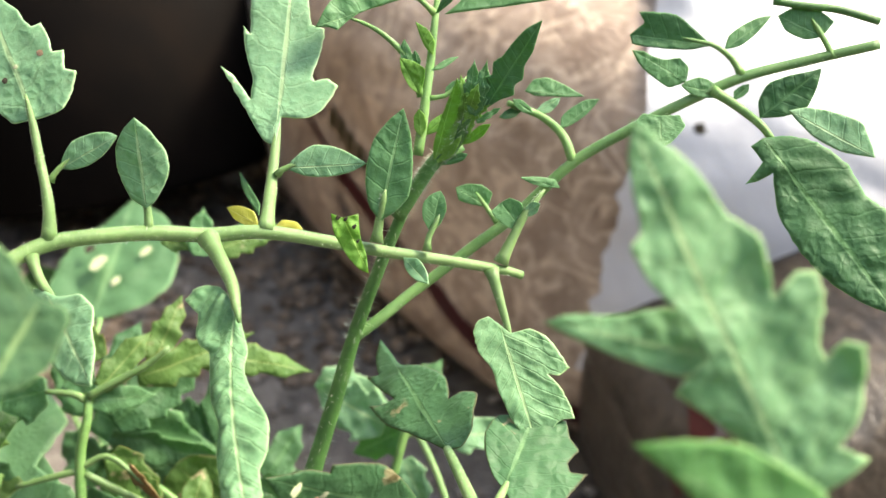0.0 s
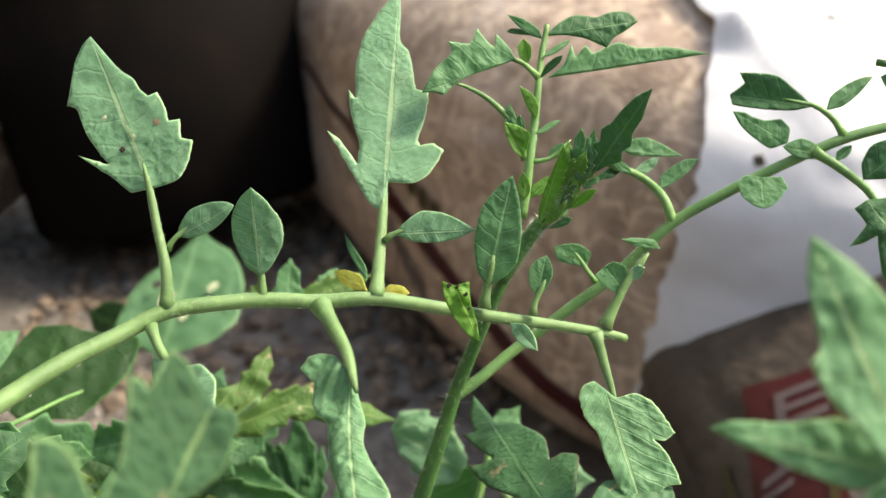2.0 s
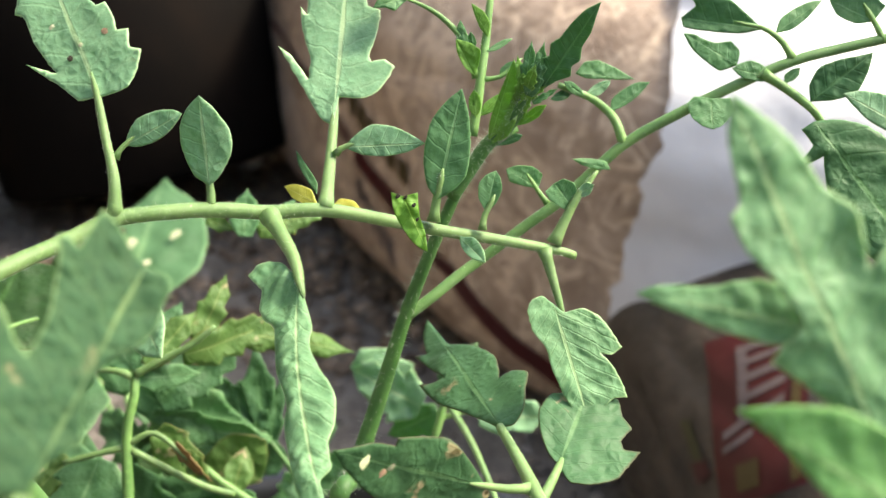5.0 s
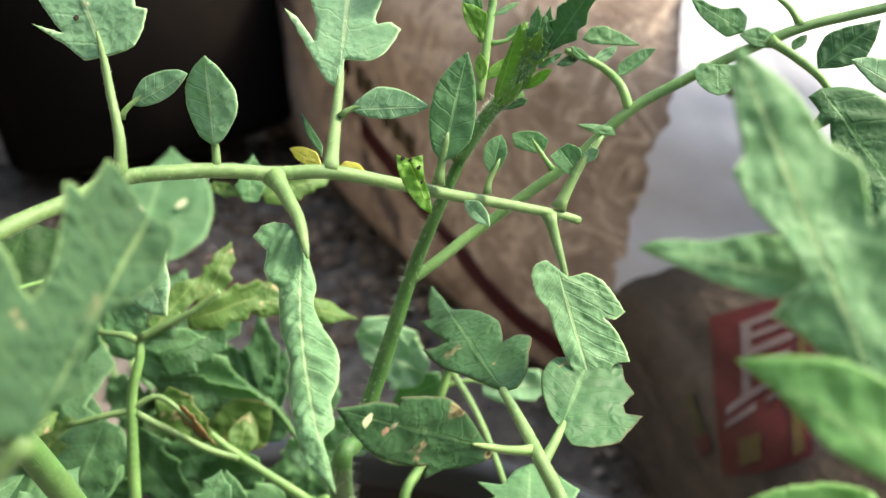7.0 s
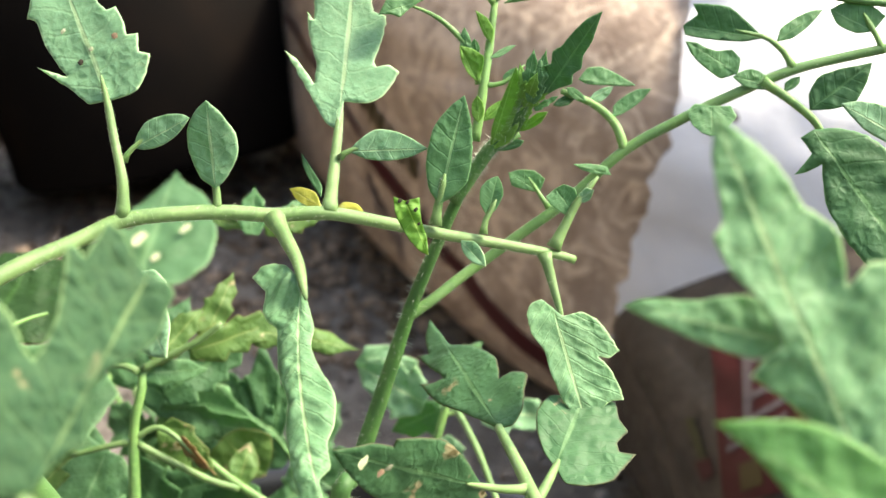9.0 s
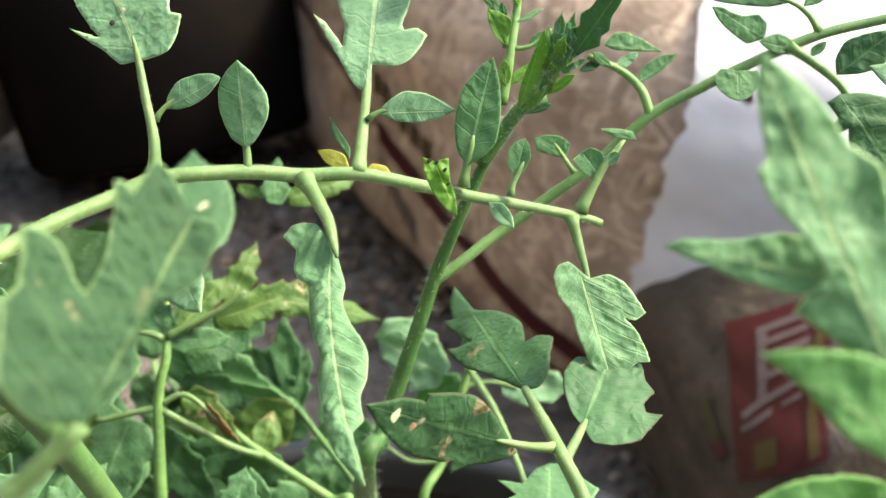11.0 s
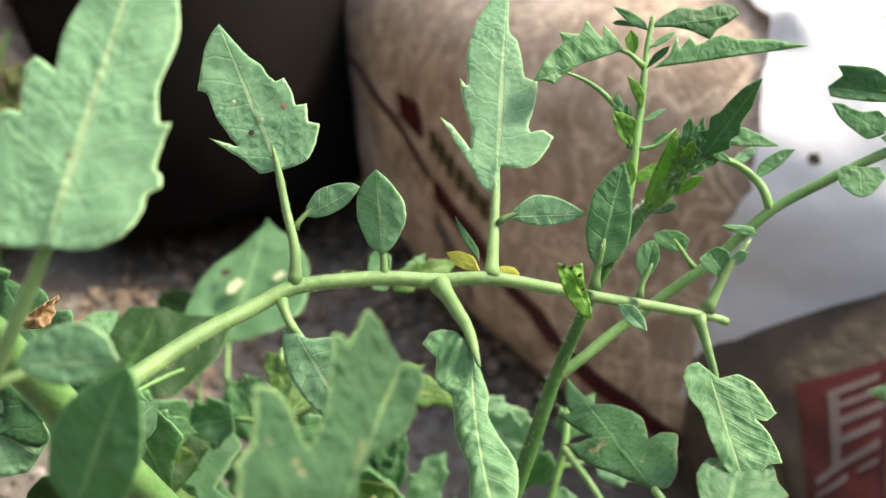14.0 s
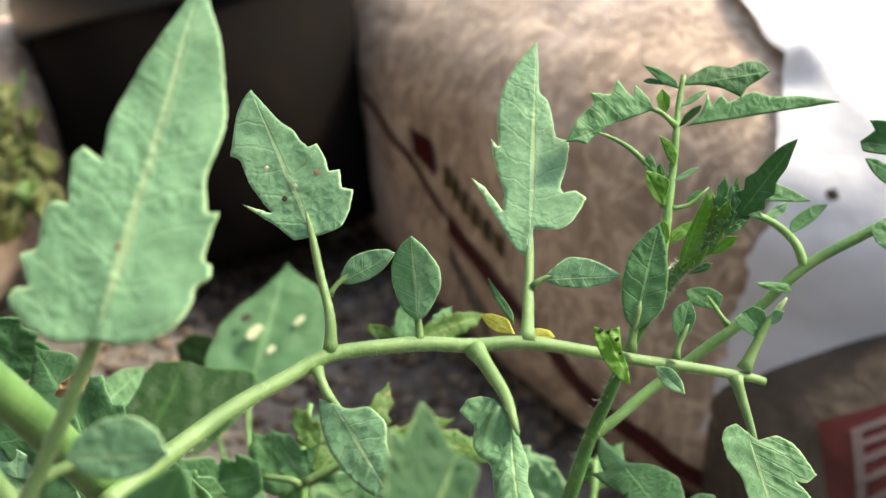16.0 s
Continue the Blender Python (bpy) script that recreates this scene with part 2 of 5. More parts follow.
def stem(name, parent, points, radii, mat=None, hair=0, hair_length=0.0009, label="", sides=12, seed=0):
    if name == "leaflet_stalk":
        # it thins out into the midrib of its leaflet
        end, before = Vector(points[-1]), Vector(points[-2])
        points = [*points, end + (end - before).normalized() * 0.003]
        radii = [radii[0] * 1.25] + [r * 0.95 for r in np.interp(np.linspace(0.12, 1, 6), np.linspace(0, 1, len(radii)), radii)] + [radii[-1] * 0.75, radii[-1] * 0.3]
    ob = part(name, tube_mesh(name, points, radii, sides, seed=seed), mat or STALK, parent, label)
    if hair:
        part("hairs", hair_mesh(points, radii, hair, hair_length, seed + 3), HAIR, ob, "fine white plant hairs")
    return ob


def margin(points, count):
    """count points along a leaf's edge: smooth along the lobes, with corners kept sharp at the teeth and notches."""
    p = np.asarray(points, float)
    step = np.linalg.norm(np.diff(p, axis=0), axis=1) + 1e-6
    slope = np.zeros_like(p)
    for i in range(1, len(p) - 1):
        u, v = (p[i] - p[i - 1]) / step[i - 1], (p[i + 1] - p[i]) / step[i]
        turn = max(0.0, float(u @ v))
        slope[i] = (u + v) * 0.5 * turn
    share = np.maximum(1, np.floor((count - 1) * step / step.sum())).astype(int)
    while share.sum() < count - 1:
        share[np.argmax(step / share)] += 1
    while share.sum() > count - 1:
        share[np.argmax(share)] -= 1
    out = []
    for i, k in enumerate(share):
        for f in np.arange(k) / k:
            h = step[i] * 0.8
            out.append((2 * f**3 - 3 * f**2 + 1) * p[i] + (f**3 - 2 * f**2 + f) * h * slope[i] + (3 * f**2 - 2 * f**3) * p[i + 1] + (f**3 - f**2) * h * slope[i + 1])
    return np.array(out + [p[-1]])


def from_edge(points, ring):
    """Distance of points in a plane from a closed outline."""
    a, b = ring, np.roll(ring, -1, axis=0)
    d = b - a
    out = np.full(len(points), 9.0)
    for i in range(len(a)):
        f = np.clip(((points - a[i]) @ d[i]) / (d[i] @ d[i] + 1e-12), 0, 1)
        out = np.minimum(out, np.hypot(*(points - a[i] - f[:, None] * d[i]).T))
    return out


def inside(points, ring):
    a, b = ring, np.roll(ring, -1, axis=0)
    odd = np.zeros(len(points), bool)
    for i in range(len(a)):
        cross = (a[i, 1] > points[:, 1]) != (b[i, 1] > points[:, 1])
        if cross.any():
            odd ^= cross & (points[:, 0] < (b[i, 0] - a[i, 0]) * (points[:, 1] - a[i, 1]) / (b[i, 1] - a[i, 1] + 1e-12) + a[i, 0])
    return odd


def blade(parent, base, tip, left, right, mat=None, roll=0.0, arch=0.0, fold=0.0, veins=6, pucker=0.007, wave=0.02, sweep=0.6,
          rows=56, rib=0.010, quilt=0.0002, grain=0.0042, seed=0, bend=0.0, name="leaflet", label=""):
    """One leaf blade from base to tip. left and right: its margins as (along, across) in leaf lengths; arch, fold, wave: relief in leaf
    lengths; it faces TOWARD, turned by roll degrees about its own midrib. bend: sideways bow of the midrib, which is a raised ridge on
    both faces."""
    base, tip = Vector(base), Vector(tip)
    size = (tip - base).length
    a = (tip - base).normalized()
    n = (TOWARD - a * TOWARD.dot(a)).normalized()
    n.rotate(Matrix.Rotation(radians(roll), 3, a))
    r = a.cross(n)
    thick = 0.00022

    # the outline in leaf lengths, and points inside it: a jittered grid, the midrib and a line on either side of it
    sides = []
    for sign, edge in ((-1, left), (1, right)):
        line = margin([(0.0, 0.0), *edge, (1.0, 0.0)], rows)
        line[:, 1] *= [sign * (1 + 0.03 * noise.noise((k * 0.55, seed, sign)) + 0.02 * noise.noise((k * 1.3, seed + 3, sign))) for k in range(rows)]
        sides.append(line)
    ring = np.vstack([sides[1][:-1], sides[0][:0:-1]])
    h = 1.7 / rows
    rnd = np.random.default_rng(seed)
    lo, hi = ring.min(0), ring.max(0)
    grid = np.array([(x + h * 0.5 * (j % 2), y) for j, y in enumerate(np.arange(lo[1], hi[1], h * 0.87)) for x in np.arange(lo[0], hi[0], h)])
    grid += rnd.uniform(-0.15, 0.15, grid.shape) * h
    grid = grid[np.abs(grid[:, 1]) > 0.016 + 0.5 * h]
    spine = np.array([(x, y) for y in (0.0, -0.016, 0.016) for x in np.arange(0.5 * h, 1.0, h)])
    inner = np.vstack([grid, spine])
    keep = inside(inner, ring) & (from_edge(inner, ring) > 0.45 * h)
    flat = np.vstack([ring, inner[keep]])
    got = geometry.delaunay_2d_cdt([Vector(v) for v in flat], [], [list(range(len(ring)))], 1, 1e-6)
    flat, tris = np.array([tuple(v) for v in got[0]]), [tuple(f) for f in got[2]]
    gap = from_edge(flat, ring)
    verts, uvs = [[], []], []
    for (p, q), d in zip(flat, gap):
        side, away = (1 if q > 0 else -1), abs(q)
        m = p - sweep * away * (1 - 0.35 * away)
        u = away / (away + d + 1e-6)
        beat = veins * m + (0.5 if side > 0 else 0.0) + 0.3 * noise.noise((m * 5, q * 6, seed + 4))
        swell = abs(math.sin(math.pi * beat)) ** 0.7 * (0.55 + 1.3 * noise.noise((p * 9, q * 9, seed + 7))) * math.sin(math.pi * min(1.0, 0.06 + u * 0.94)) * pucker
        swell += quilt / size * (1.3 * noise.noise((p * size / grain, q * size / grain, seed)) + 0.6 * noise.noise((p * size / 0.0018, q * size / 0.0018, seed + 5))) * min(1.0, 4 * u)
        ridge = rib * max(0.0, 1 - m) ** 0.6 * max(0.0, 1 - away / (0.012 + 0.012 * max(0.0, 1 - p))) * 0.7
        c = min(1.0, max(0.0, p))
        lift = arch * 4 * p * (1 - p) + fold * away + swell
        lift += wave * noise.noise((p * 2.6 + seed * 3.1, q * 3.4, seed)) + 0.5 * wave * noise.noise((p * 7 + seed, q * 8, seed + 9))
        at = base + (a * p + r * (q + bend * 4 * c * (1 - c)) + n * lift) * size
        verts[0].append(at + n * ridge * size)
        verts[1].append(at - n * (ridge * size + thick))
        uvs.append((m * veins + (0.5 if side > 0 else 0.0), side * u))
    k = len(flat)
    faces = [f[::-1] for f in tris] + [tuple(i + k for i in f) for f in tris]
    count = collections.Counter(frozenset(e) for f in tris for e in zip(f, f[1:] + f[:1]))
    faces += [(i, j, j + k, i + k) for f in tris for i, j in zip(f, f[1:] + f[:1]) if count[frozenset((i, j))] == 1]
    return part(name, mesh_of(name, verts[0] + verts[1], faces, uvs + uvs), mat or PALE, parent, label)


def blot(name, at, facing, r, seed, long=1.0):
    """A small uneven patch lying on a surface: dead tissue, a feeding mark or a speck."""
    n = Vector(facing).normalized()
    a = n.orthogonal().normalized()
    b = n.cross(a)
    ring = []
    for k in range(14):
        ang = 2 * math.pi * k / 14
        rr = r * (1 + 0.5 * noise.noise((math.cos(ang) * 1.4, math.sin(ang) * 1.4, seed * 3.7)))
        ring.append(Vector(at) + a * math.cos(ang) * rr * long + b * math.sin(ang) * rr + n * 0.0001)
    verts = ring + [Vector(at) + (v - Vector(at)) * 0.5 + n * 0.00012 for v in ring] + [Vector(at) + n * 0.00018]
    faces = [(k, (k + 1) % 14, 14 + (k + 1) % 14, 14 + k) for k in range(14)] + [(14 + k, 14 + (k + 1) % 14, 28) for k in range(14)]
    return mesh_of(name, verts, faces)


def spot_material(name, colour, other):
    m, N, K, b = material(name, 0.8, 0.2)
    K.new(mixer(N, K, ramp_node(N, K, noise_node(N, K, 1500, 3), 0.35, 0.65), colour, other), b.inputs["Base Color"])
    return m


SPOT = spot_material("speck_dark", (0.02, 0.018, 0.012), (0.05, 0.04, 0.025))
SCAR = spot_material("scar_brown", (0.17, 0.11, 0.065), (0.27, 0.19, 0.12))
BITE = spot_material("feeding_mark_pale", (0.28, 0.32, 0.18), (0.40, 0.42, 0.27))
# ---- ground, pot, sack ----
def sheet(name, size, cuts, height):
    verts, faces = [], []
    for j in range(cuts + 1):
        for i in range(cuts + 1):
            # finer near the middle, coarse towards the horizon
            u, v = 2 * i / cuts - 1, 2 * j / cuts - 1
            x, y = size * u * abs(u) ** 2.6, 1.2 + size * v * abs(v) ** 2.6
            verts.append((x, y, height(x, y)))
    for j in range(cuts):
        for i in range(cuts):
            k = j * (cuts + 1) + i
            faces.append((k, k + 1, k + cuts + 2, k + cuts + 1))
    return mesh_of(name, verts, faces)


def soil_height(x, y):
    if abs(x) > 3 or abs(y) > 4:
        return 0.0
    v = Vector((x, y, 0))
    return 0.006 * noise.noise(v * 9) + 0.003 * noise.noise(v * 40) - 0.004


SOIL, N, K, b = material("grey_gravel_soil", 0.9, 0.2)
tone = noise_node(N, K, 45, 6)
grit = noise_node(N, K, 260, 3)
col = mixer(N, K, ramp_node(N, K, tone, 0.35, 0.7), (0.098, 0.088, 0.077), (0.185, 0.168, 0.148))
col = mixer(N, K, ramp_node(N, K, grit, 0.5, 0.75, 0.0, 0.7), col, (0.28, 0.25, 0.215))
K.new(col, b.inputs["Base Color"])
bumped(N, K, b, math_node(N, K, "ADD", tone, grit), 0.7, 0.006)
ground = part("ground", sheet("ground", 60, 150, soil_height), SOIL)
tagged(ground, "grey gravelly soil with small brown chips", "ground", kind="structure")


def pebble_field(name, count, box, size, seed):
    rnd = random.Random(seed)
    verts, faces = [], []
    for _ in range(count):
        x, y = rnd.uniform(box[0], box[1]), rnd.uniform(box[2], box[3])
        s = size * rnd.uniform(0.5, 1.5)
        spin = Matrix.Rotation(rnd.uniform(0, 6.28), 3, "Z")
        k = len(verts)
        ring = []
        for lat, rad in ((-0.35, 0.8), (0.25, 1.0), (0.75, 0.6)):
            for a in range(6):
                ang = a * math.pi / 3 + rnd.uniform(-0.3, 0.3)
                p = spin @ Vector((math.cos(ang) * rad * s * rnd.uniform(0.8, 1.2), math.sin(ang) * rad * s * 0.75, lat * s * 0.7))
                ring.append(p + Vector((x, y, soil_height(x, y) + 0.2 * s)))
        verts += ring
        for lay in (0, 6):
            for a in range(6):
                c = (a + 1) % 6
                faces.append((k + lay + a, k + lay + c, k + lay + 6 + c, k + lay + 6 + a))
        faces.append(tuple(k + 12 + a for a in range(6)))
    return mesh_of(name, verts, faces)


PEBBLE, N, K, b = material("pebble_grey_brown", 0.85, 0.25)
geo = N.new("ShaderNodeNewGeometry")
col = mixer(N, K, geo.outputs["Random Per Island"], (0.11, 0.103, 0.092), (0.24, 0.205, 0.172))
col = mixer(N, K, ramp_node(N, K, geo.outputs["Random Per Island"], 0.86, 0.9), col, (0.36, 0.33, 0.30))
K.new(mixer(N, K, ramp_node(N, K, noise_node(N, K, 200, 3), 0.3, 0.7, 0.0, 0.5), col, (0.10, 0.08, 0.07)), b.inputs["Base Color"])
gravel = part("gravel", pebble_field("gravel", 7000, (-0.95, 0.55, 0.35, 2.2), 0.0048, 5), PEBBLE)
tagged(gravel, "loose grey and brown gravel lying on the soil", "gravel", kind="stuff")
CHIP, N, K, b = material("brown_chips", 0.9, 0.2)
geo = N.new("ShaderNodeNewGeometry")
K.new(mixer(N, K, geo.outputs["Random Per Island"], (0.06, 0.044, 0.032), (0.24, 0.185, 0.138)), b.inputs["Base Color"])
chips = part("bark_chips", pebble_field("bark_chips", 1700, (-0.42, 0.02, 0.80, 1.75), 0.0075, 8), CHIP)
tagged(chips, "brown bark chips and dry crumbs beside the pot", "bark chips", kind="stuff")


def lathe(name, rings, sides=72):
    """A turned form: rings of (radius, height)."""
    verts, faces = [], []
    for r, z in rings:
        for k in range(sides):
            a = 2 * math.pi * k / sides
            verts.append((r * math.cos(a), r * math.sin(a), z))
    for i in range(len(rings) - 1):
        for k in range(sides):
            j = (k + 1) % sides
            faces.append((i * sides + k, i * sides + j, (i + 1) * sides + j, (i + 1) * sides + k))
    return mesh_of(name, verts, faces)


GLOSSY, N, K, b = material("worn_black_plastic", 0.38, 0.35)
K.new(mixer(N, K, noise_node(N, K, 40, 5), (0.0045, 0.005, 0.0055), (0.011, 0.012, 0.013)), b.inputs["Base Color"])
bumped(N, K, b, noise_node(N, K, 90, 4), 0.2, 0.002)
PLASTIC, N, K, b = material("black_plastic", 0.8, 0.02)
dust = noise_node(N, K, 14, 6)
K.new(mixer(N, K, ramp_node(N, K, dust, 0.4, 0.8, 0.0, 0.8), (0.0042, 0.0036, 0.0033), (0.009, 0.0066, 0.0053)), b.inputs["Base Color"])
K.new(ramp_node(N, K, dust, 0.3, 0.8, 0.65, 0.85), b.inputs["Roughness"])
bumped(N, K, b, noise_node(N, K, 60, 3), 0.15, 0.002)


def flower_pot(name, r_base, r_top, height, m, label, fill, earth=SOIL):
    root = tagged(new(name), label, "flower pot")
    t = 0.004
    wall = lathe("body", [(0.02, 0.003), (r_base - 0.006, 0.003), (r_base, 0.012), (r_top - 0.001, height - 0.010), (r_top - t - 0.004, height - 0.010), (r_base - t, 0.012), (0.02, 0.008)])
    part("body", wall, PLASTIC, root)
    rim = lathe("rim", [(r_top - 0.004, height - 0.044), (r_top + 0.004, height - 0.043), (r_top + 0.0055, height - 0.038), (r_top + 0.0065, height - 0.006), (r_top + 0.004, height),
                        (r_top - 0.004, height), (r_top - 0.007, height - 0.004), (r_top - 0.009, height - 0.014)])
    part("rim", rim, GLOSSY, root, "thick rolled black rim")
    part("potting_soil", lathe("potting_soil", [(r_top - 0.011, height - fill), (r_top * 0.6, height - fill + 0.006), (r_top * 0.2, height - fill + 0.012), (0.001, height - fill + 0.012)]), earth, root)
    root.matrix_world = m
    return root


DRYSOIL, N, K, b = material("dry_tan_litter", 0.9, 0.2)
K.new(mixer(N, K, ramp_node(N, K, noise_node(N, K, 90, 5), 0.35, 0.65), (0.16, 0.115, 0.075), (0.40, 0.31, 0.22)), b.inputs["Base Color"])
bumped(N, K, b, noise_node(N, K, 120, 4), 0.8, 0.006)
flower_pot("flower_pot", 0.155, 0.173, 0.292, pose(-0.313, 1.155, 0.036, -10, -11, 0), "large black plastic flower pot tilted on gravel", 0.03, DRYSOIL)

# unseen walls, added to close the yard and block low sky light
PLASTER, N, K, b = material("grey_plaster", 0.9, 0.2)
K.new(mixer(N, K, noise_node(N, K, 8, 5), (0.12, 0.115, 0.105), (0.18, 0.17, 0.155)), b.inputs["Base Color"])
bumped(N, K, b, noise_node(N, K, 60, 4), 0.4, 0.004)


def slab(name, x0, x1, y0, y1, z0, z1):
    v = [(x, y, z) for z in (z0, z1) for y in (y0, y1) for x in (x0, x1)]
    return mesh_of(name, v, [(0, 2, 3, 1), (4, 5, 7, 6), (0, 1, 5, 4), (1, 3, 7, 5), (3, 2, 6, 7), (2, 0, 4, 6)], smooth=False)


wall = part("sky_block_south", slab("sky_block_south", -4.0, 4.0, -1.15, -0.95, 0.0, 1.0), PLASTER)
tagged(wall, "plain grey unseen wall added to block sky light", "wall", kind="structure")
wall = part("sky_block_west", slab("sky_block_west", -1.4, -1.2, -0.95, 3.5, 0.0, 2.6), PLASTER)
tagged(wall, "plain grey unseen wall added to block sky light", "wall", kind="structure")

# plump lying sacks: pillows of plastic film
class Pillow:
    """A full sack lying on the ground: half sizes, height of its widest line, and its swell above and below that line."""

    def __init__(self, at, hx, hy, mid, up, low, seed, shear=0.0, lean=0.3, square=4.0, dome=2.3, taper=0.0, foot=3.2):
        self.at, self.hx, self.hy, self.mid, self.up, self.low, self.seed, self.shear, self.lean, self.p, self.q, self.taper, self.foot = at, hx, hy, mid, up, low, seed, shear, lean, square, dome, taper, foot

    def girth(self, z):
        h, q = (self.up, self.q) if z > self.mid else (self.low, self.foot)
        return max(0.0, 1 - min(1.0, abs(z - self.mid) / h) ** q) ** (1 / q)

    def creased(self, x, y, z, off):
        v = Vector((x, y, z - self.mid))
        s = Vector((self.seed, 0, 0))
        d = 0.009 * noise.noise(v * 5 + s) + 0.0025 * noise.noise(v * 17 + s)
        d -= 0.003 * max(0.0, 0.15 - abs(noise.noise(Vector((v.x * 8, v.y * 4, v.z * 10)) + s))) / 0.15
        out = Vector((x / self.hx**2, y / self.hy**2, (z - self.mid) / self.up**2)).normalized()
        v = Vector((x, y, z)) + out * (d + off)
        v.z *= 1 + self.taper * max(-1.0, min(1.0, x / self.hx))
        slump = self.lean * max(0.0, self.mid - v.z) if y < 0 else 0.0
        return Vector((v.x + self.shear * v.y, v.y + slump * min(1.0, -4 * y / self.hy), max(v.z, 0.001)))

    def skin(self, a, b, off=0.0):
        """a: round the plan, 0 to 1; b: from the bottom to the top, 0 to 1."""
        c, s = math.cos(2 * math.pi * a), math.sin(2 * math.pi * a)
        k = (abs(c) ** self.p + abs(s) ** self.p) ** (1 / self.p)
        e = math.sin(math.pi * (b - 0.5))
        z = self.mid + (self.up if e > 0 else self.low) * e
        g = self.girth(z)
        return self.creased(self.hx * g * c / k, self.hy * g * s / k, z, off)

    def top(self, x, y, off=0.003):
        g = min(1.0, (abs(x / self.hx) ** self.p + abs(y / self.hy) ** self.p) ** (1 / self.p))
        return self.creased(x, y, self.mid + self.up * (1 - g**self.q) ** (1 / self.q), off)

    def front(self, x, z, off=0.003):
        g = self.girth(z)
        return self.creased(x, -self.hy * max(0.0, g**self.p - abs(x / self.hx) ** self.p) ** (1 / self.p), z, off)

    def wrap(self, x, v, off=0.003):
        """Over the front: v from -1 at the bottom, 0 at the widest line, to 1 on the middle of the top."""
        crest = self.up * (1 - min(1.0, abs(x / self.hx)) ** self.q) ** (1 / self.q)
        z = self.mid + (crest * math.sin(v * math.pi / 2) * 0.9999 if v > 0 else self.low * v)
        return self.front(x, z, off)

    def left(self, y, z, off=0.003):
        g = self.girth(z)
        return self.creased(-self.hx * max(0.0, g**self.p - abs(y / self.hy) ** self.p) ** (1 / self.p), y, z, off)


def patch(name, surface, corners, n, mat, parent, label=""):
    """A piece of printed film on a sack's surface, between four corners given in that surface's two coordinates."""
    (a, b, c, d), verts, faces = [Vector(p) for p in corners], [], []
    for j in range(n[1] + 1):
        for i in range(n[0] + 1):
            u, v = i / n[0], j / n[1]
            p = (a * (1 - u) + b * u) * (1 - v) + (d * (1 - u) + c * u) * v
            verts.append(surface(p.x, p.y))
    for j in range(n[1]):
        for i in range(n[0]):
            k = j * (n[0] + 1) + i
            faces.append((k, k + 1, k + n[0] + 2, k + n[0] + 1))
    return part(name, mesh_of(name, verts, faces), mat, parent, label)


def film(pillow, parent, label, mat=None):
    na, nb, verts, faces = 240, 110, [], []
    for j in range(nb + 1):
        for i in range(na):
            verts.append(pillow.skin(i / na, j / nb))
    for j in range(nb):
        for i in range(na):
            k = (i + 1) % na
            faces.append((j * na + i, j * na + k, (j + 1) * na + k, (j + 1) * na + i))
    return part("film", mesh_of("film", verts, faces), mat or COIR, parent, label)


def filled(name, dark, light, fleck, dust, gloss=0.4, strands=0.6):
    """Clear film lying on fibrous fill: mottled at three scales."""
    m, N, K, b = material(name, 0.38, gloss)
    fib = noise_node(N, K, 26, 7, 0.65, stretch=(1, 1.6, 1))
    fine = noise_node(N, K, 120, 5, 0.6, stretch=(1.5, 0.6, 1))
    col = mixer(N, K, ramp_node(N, K, fib, 0.35, 0.66), dark, light)
    col = mixer(N, K, ramp_node(N, K, fine, 0.5, 0.72, 0.0, 0.65), col, fleck)
    col = mixer(N, K, ramp_node(N, K, noise_node(N, K, 6, 4), 0.5, 0.7, 0.0, 0.5), col, dust)
    # pale fibres lying in all directions
    fibre = N.new("ShaderNodeTexNoise")
    fibre.inputs["Scale"].default_value, fibre.inputs["Detail"].default_value, fibre.inputs["Distortion"].default_value = 30, 6, 0.9
    place = N.new("ShaderNodeTexCoord")
    K.new(place.outputs["Object"], fibre.inputs["Vector"])
    strand = math_node(N, K, "ABSOLUTE", math_node(N, K, "SUBTRACT", fibre.outputs["Fac"], 0.5))
    col = mixer(N, K, ramp_node(N, K, strand, 0.0, 0.05, strands, 0.0), col, tuple(1.3 * v for v in fleck))
    K.new(col, b.inputs["Base Color"])
    K.new(ramp_node(N, K, fine, 0.3, 0.7, 0.3, 0.6), b.inputs["Roughness"])
    bumped(N, K, b, math_node(N, K, "ADD", fib, fine), 0.4, 0.006)
    return m


COIR = filled("clear_film_over_coir", (0.22, 0.155, 0.11), (0.37, 0.28, 0.21), (0.50, 0.395, 0.295), (0.40, 0.33, 0.285))
# compost brown lowered further: the shade on the sack's front is in the colour
COMPOST = filled("clear_film_over_shaded_compost", (0.022, 0.0175, 0.0125), (0.054, 0.041, 0.03), (0.115, 0.087, 0.06), (0.045, 0.036, 0.027), 0.45, 0.08)


def print_material(name, colour, worn):
    m, N, K, b = material(name, 0.4, 0.25)
    w = noise_node(N, K, 30, 5)
    K.new(mixer(N, K, ramp_node(N, K, w, 0.45, 0.75, 0.0, 0.45), colour, worn), b.inputs["Base Color"])
    bumped(N, K, b, math_node(N, K, "ADD", noise_node(N, K, 9, 3), math_node(N, K, "MULTIPLY", noise_node(N, K, 28, 4), 0.4)), 0.35, 0.012)
    return m


WHITE = print_material("white_film", (0.58, 0.58, 0.595), (0.46, 0.465, 0.49))
# inks set far below their own colours, to hold the shade on the prints
RED = print_material("shaded_red_print", (0.048, 0.0065, 0.0065), (0.034, 0.008, 0.007))
YELLOW = print_material("shaded_yellow_print", (0.055, 0.038, 0.011), (0.046, 0.032, 0.012))
PALEINK = print_material("shaded_white_print", (0.095, 0.075, 0.073), (0.065, 0.045, 0.042))
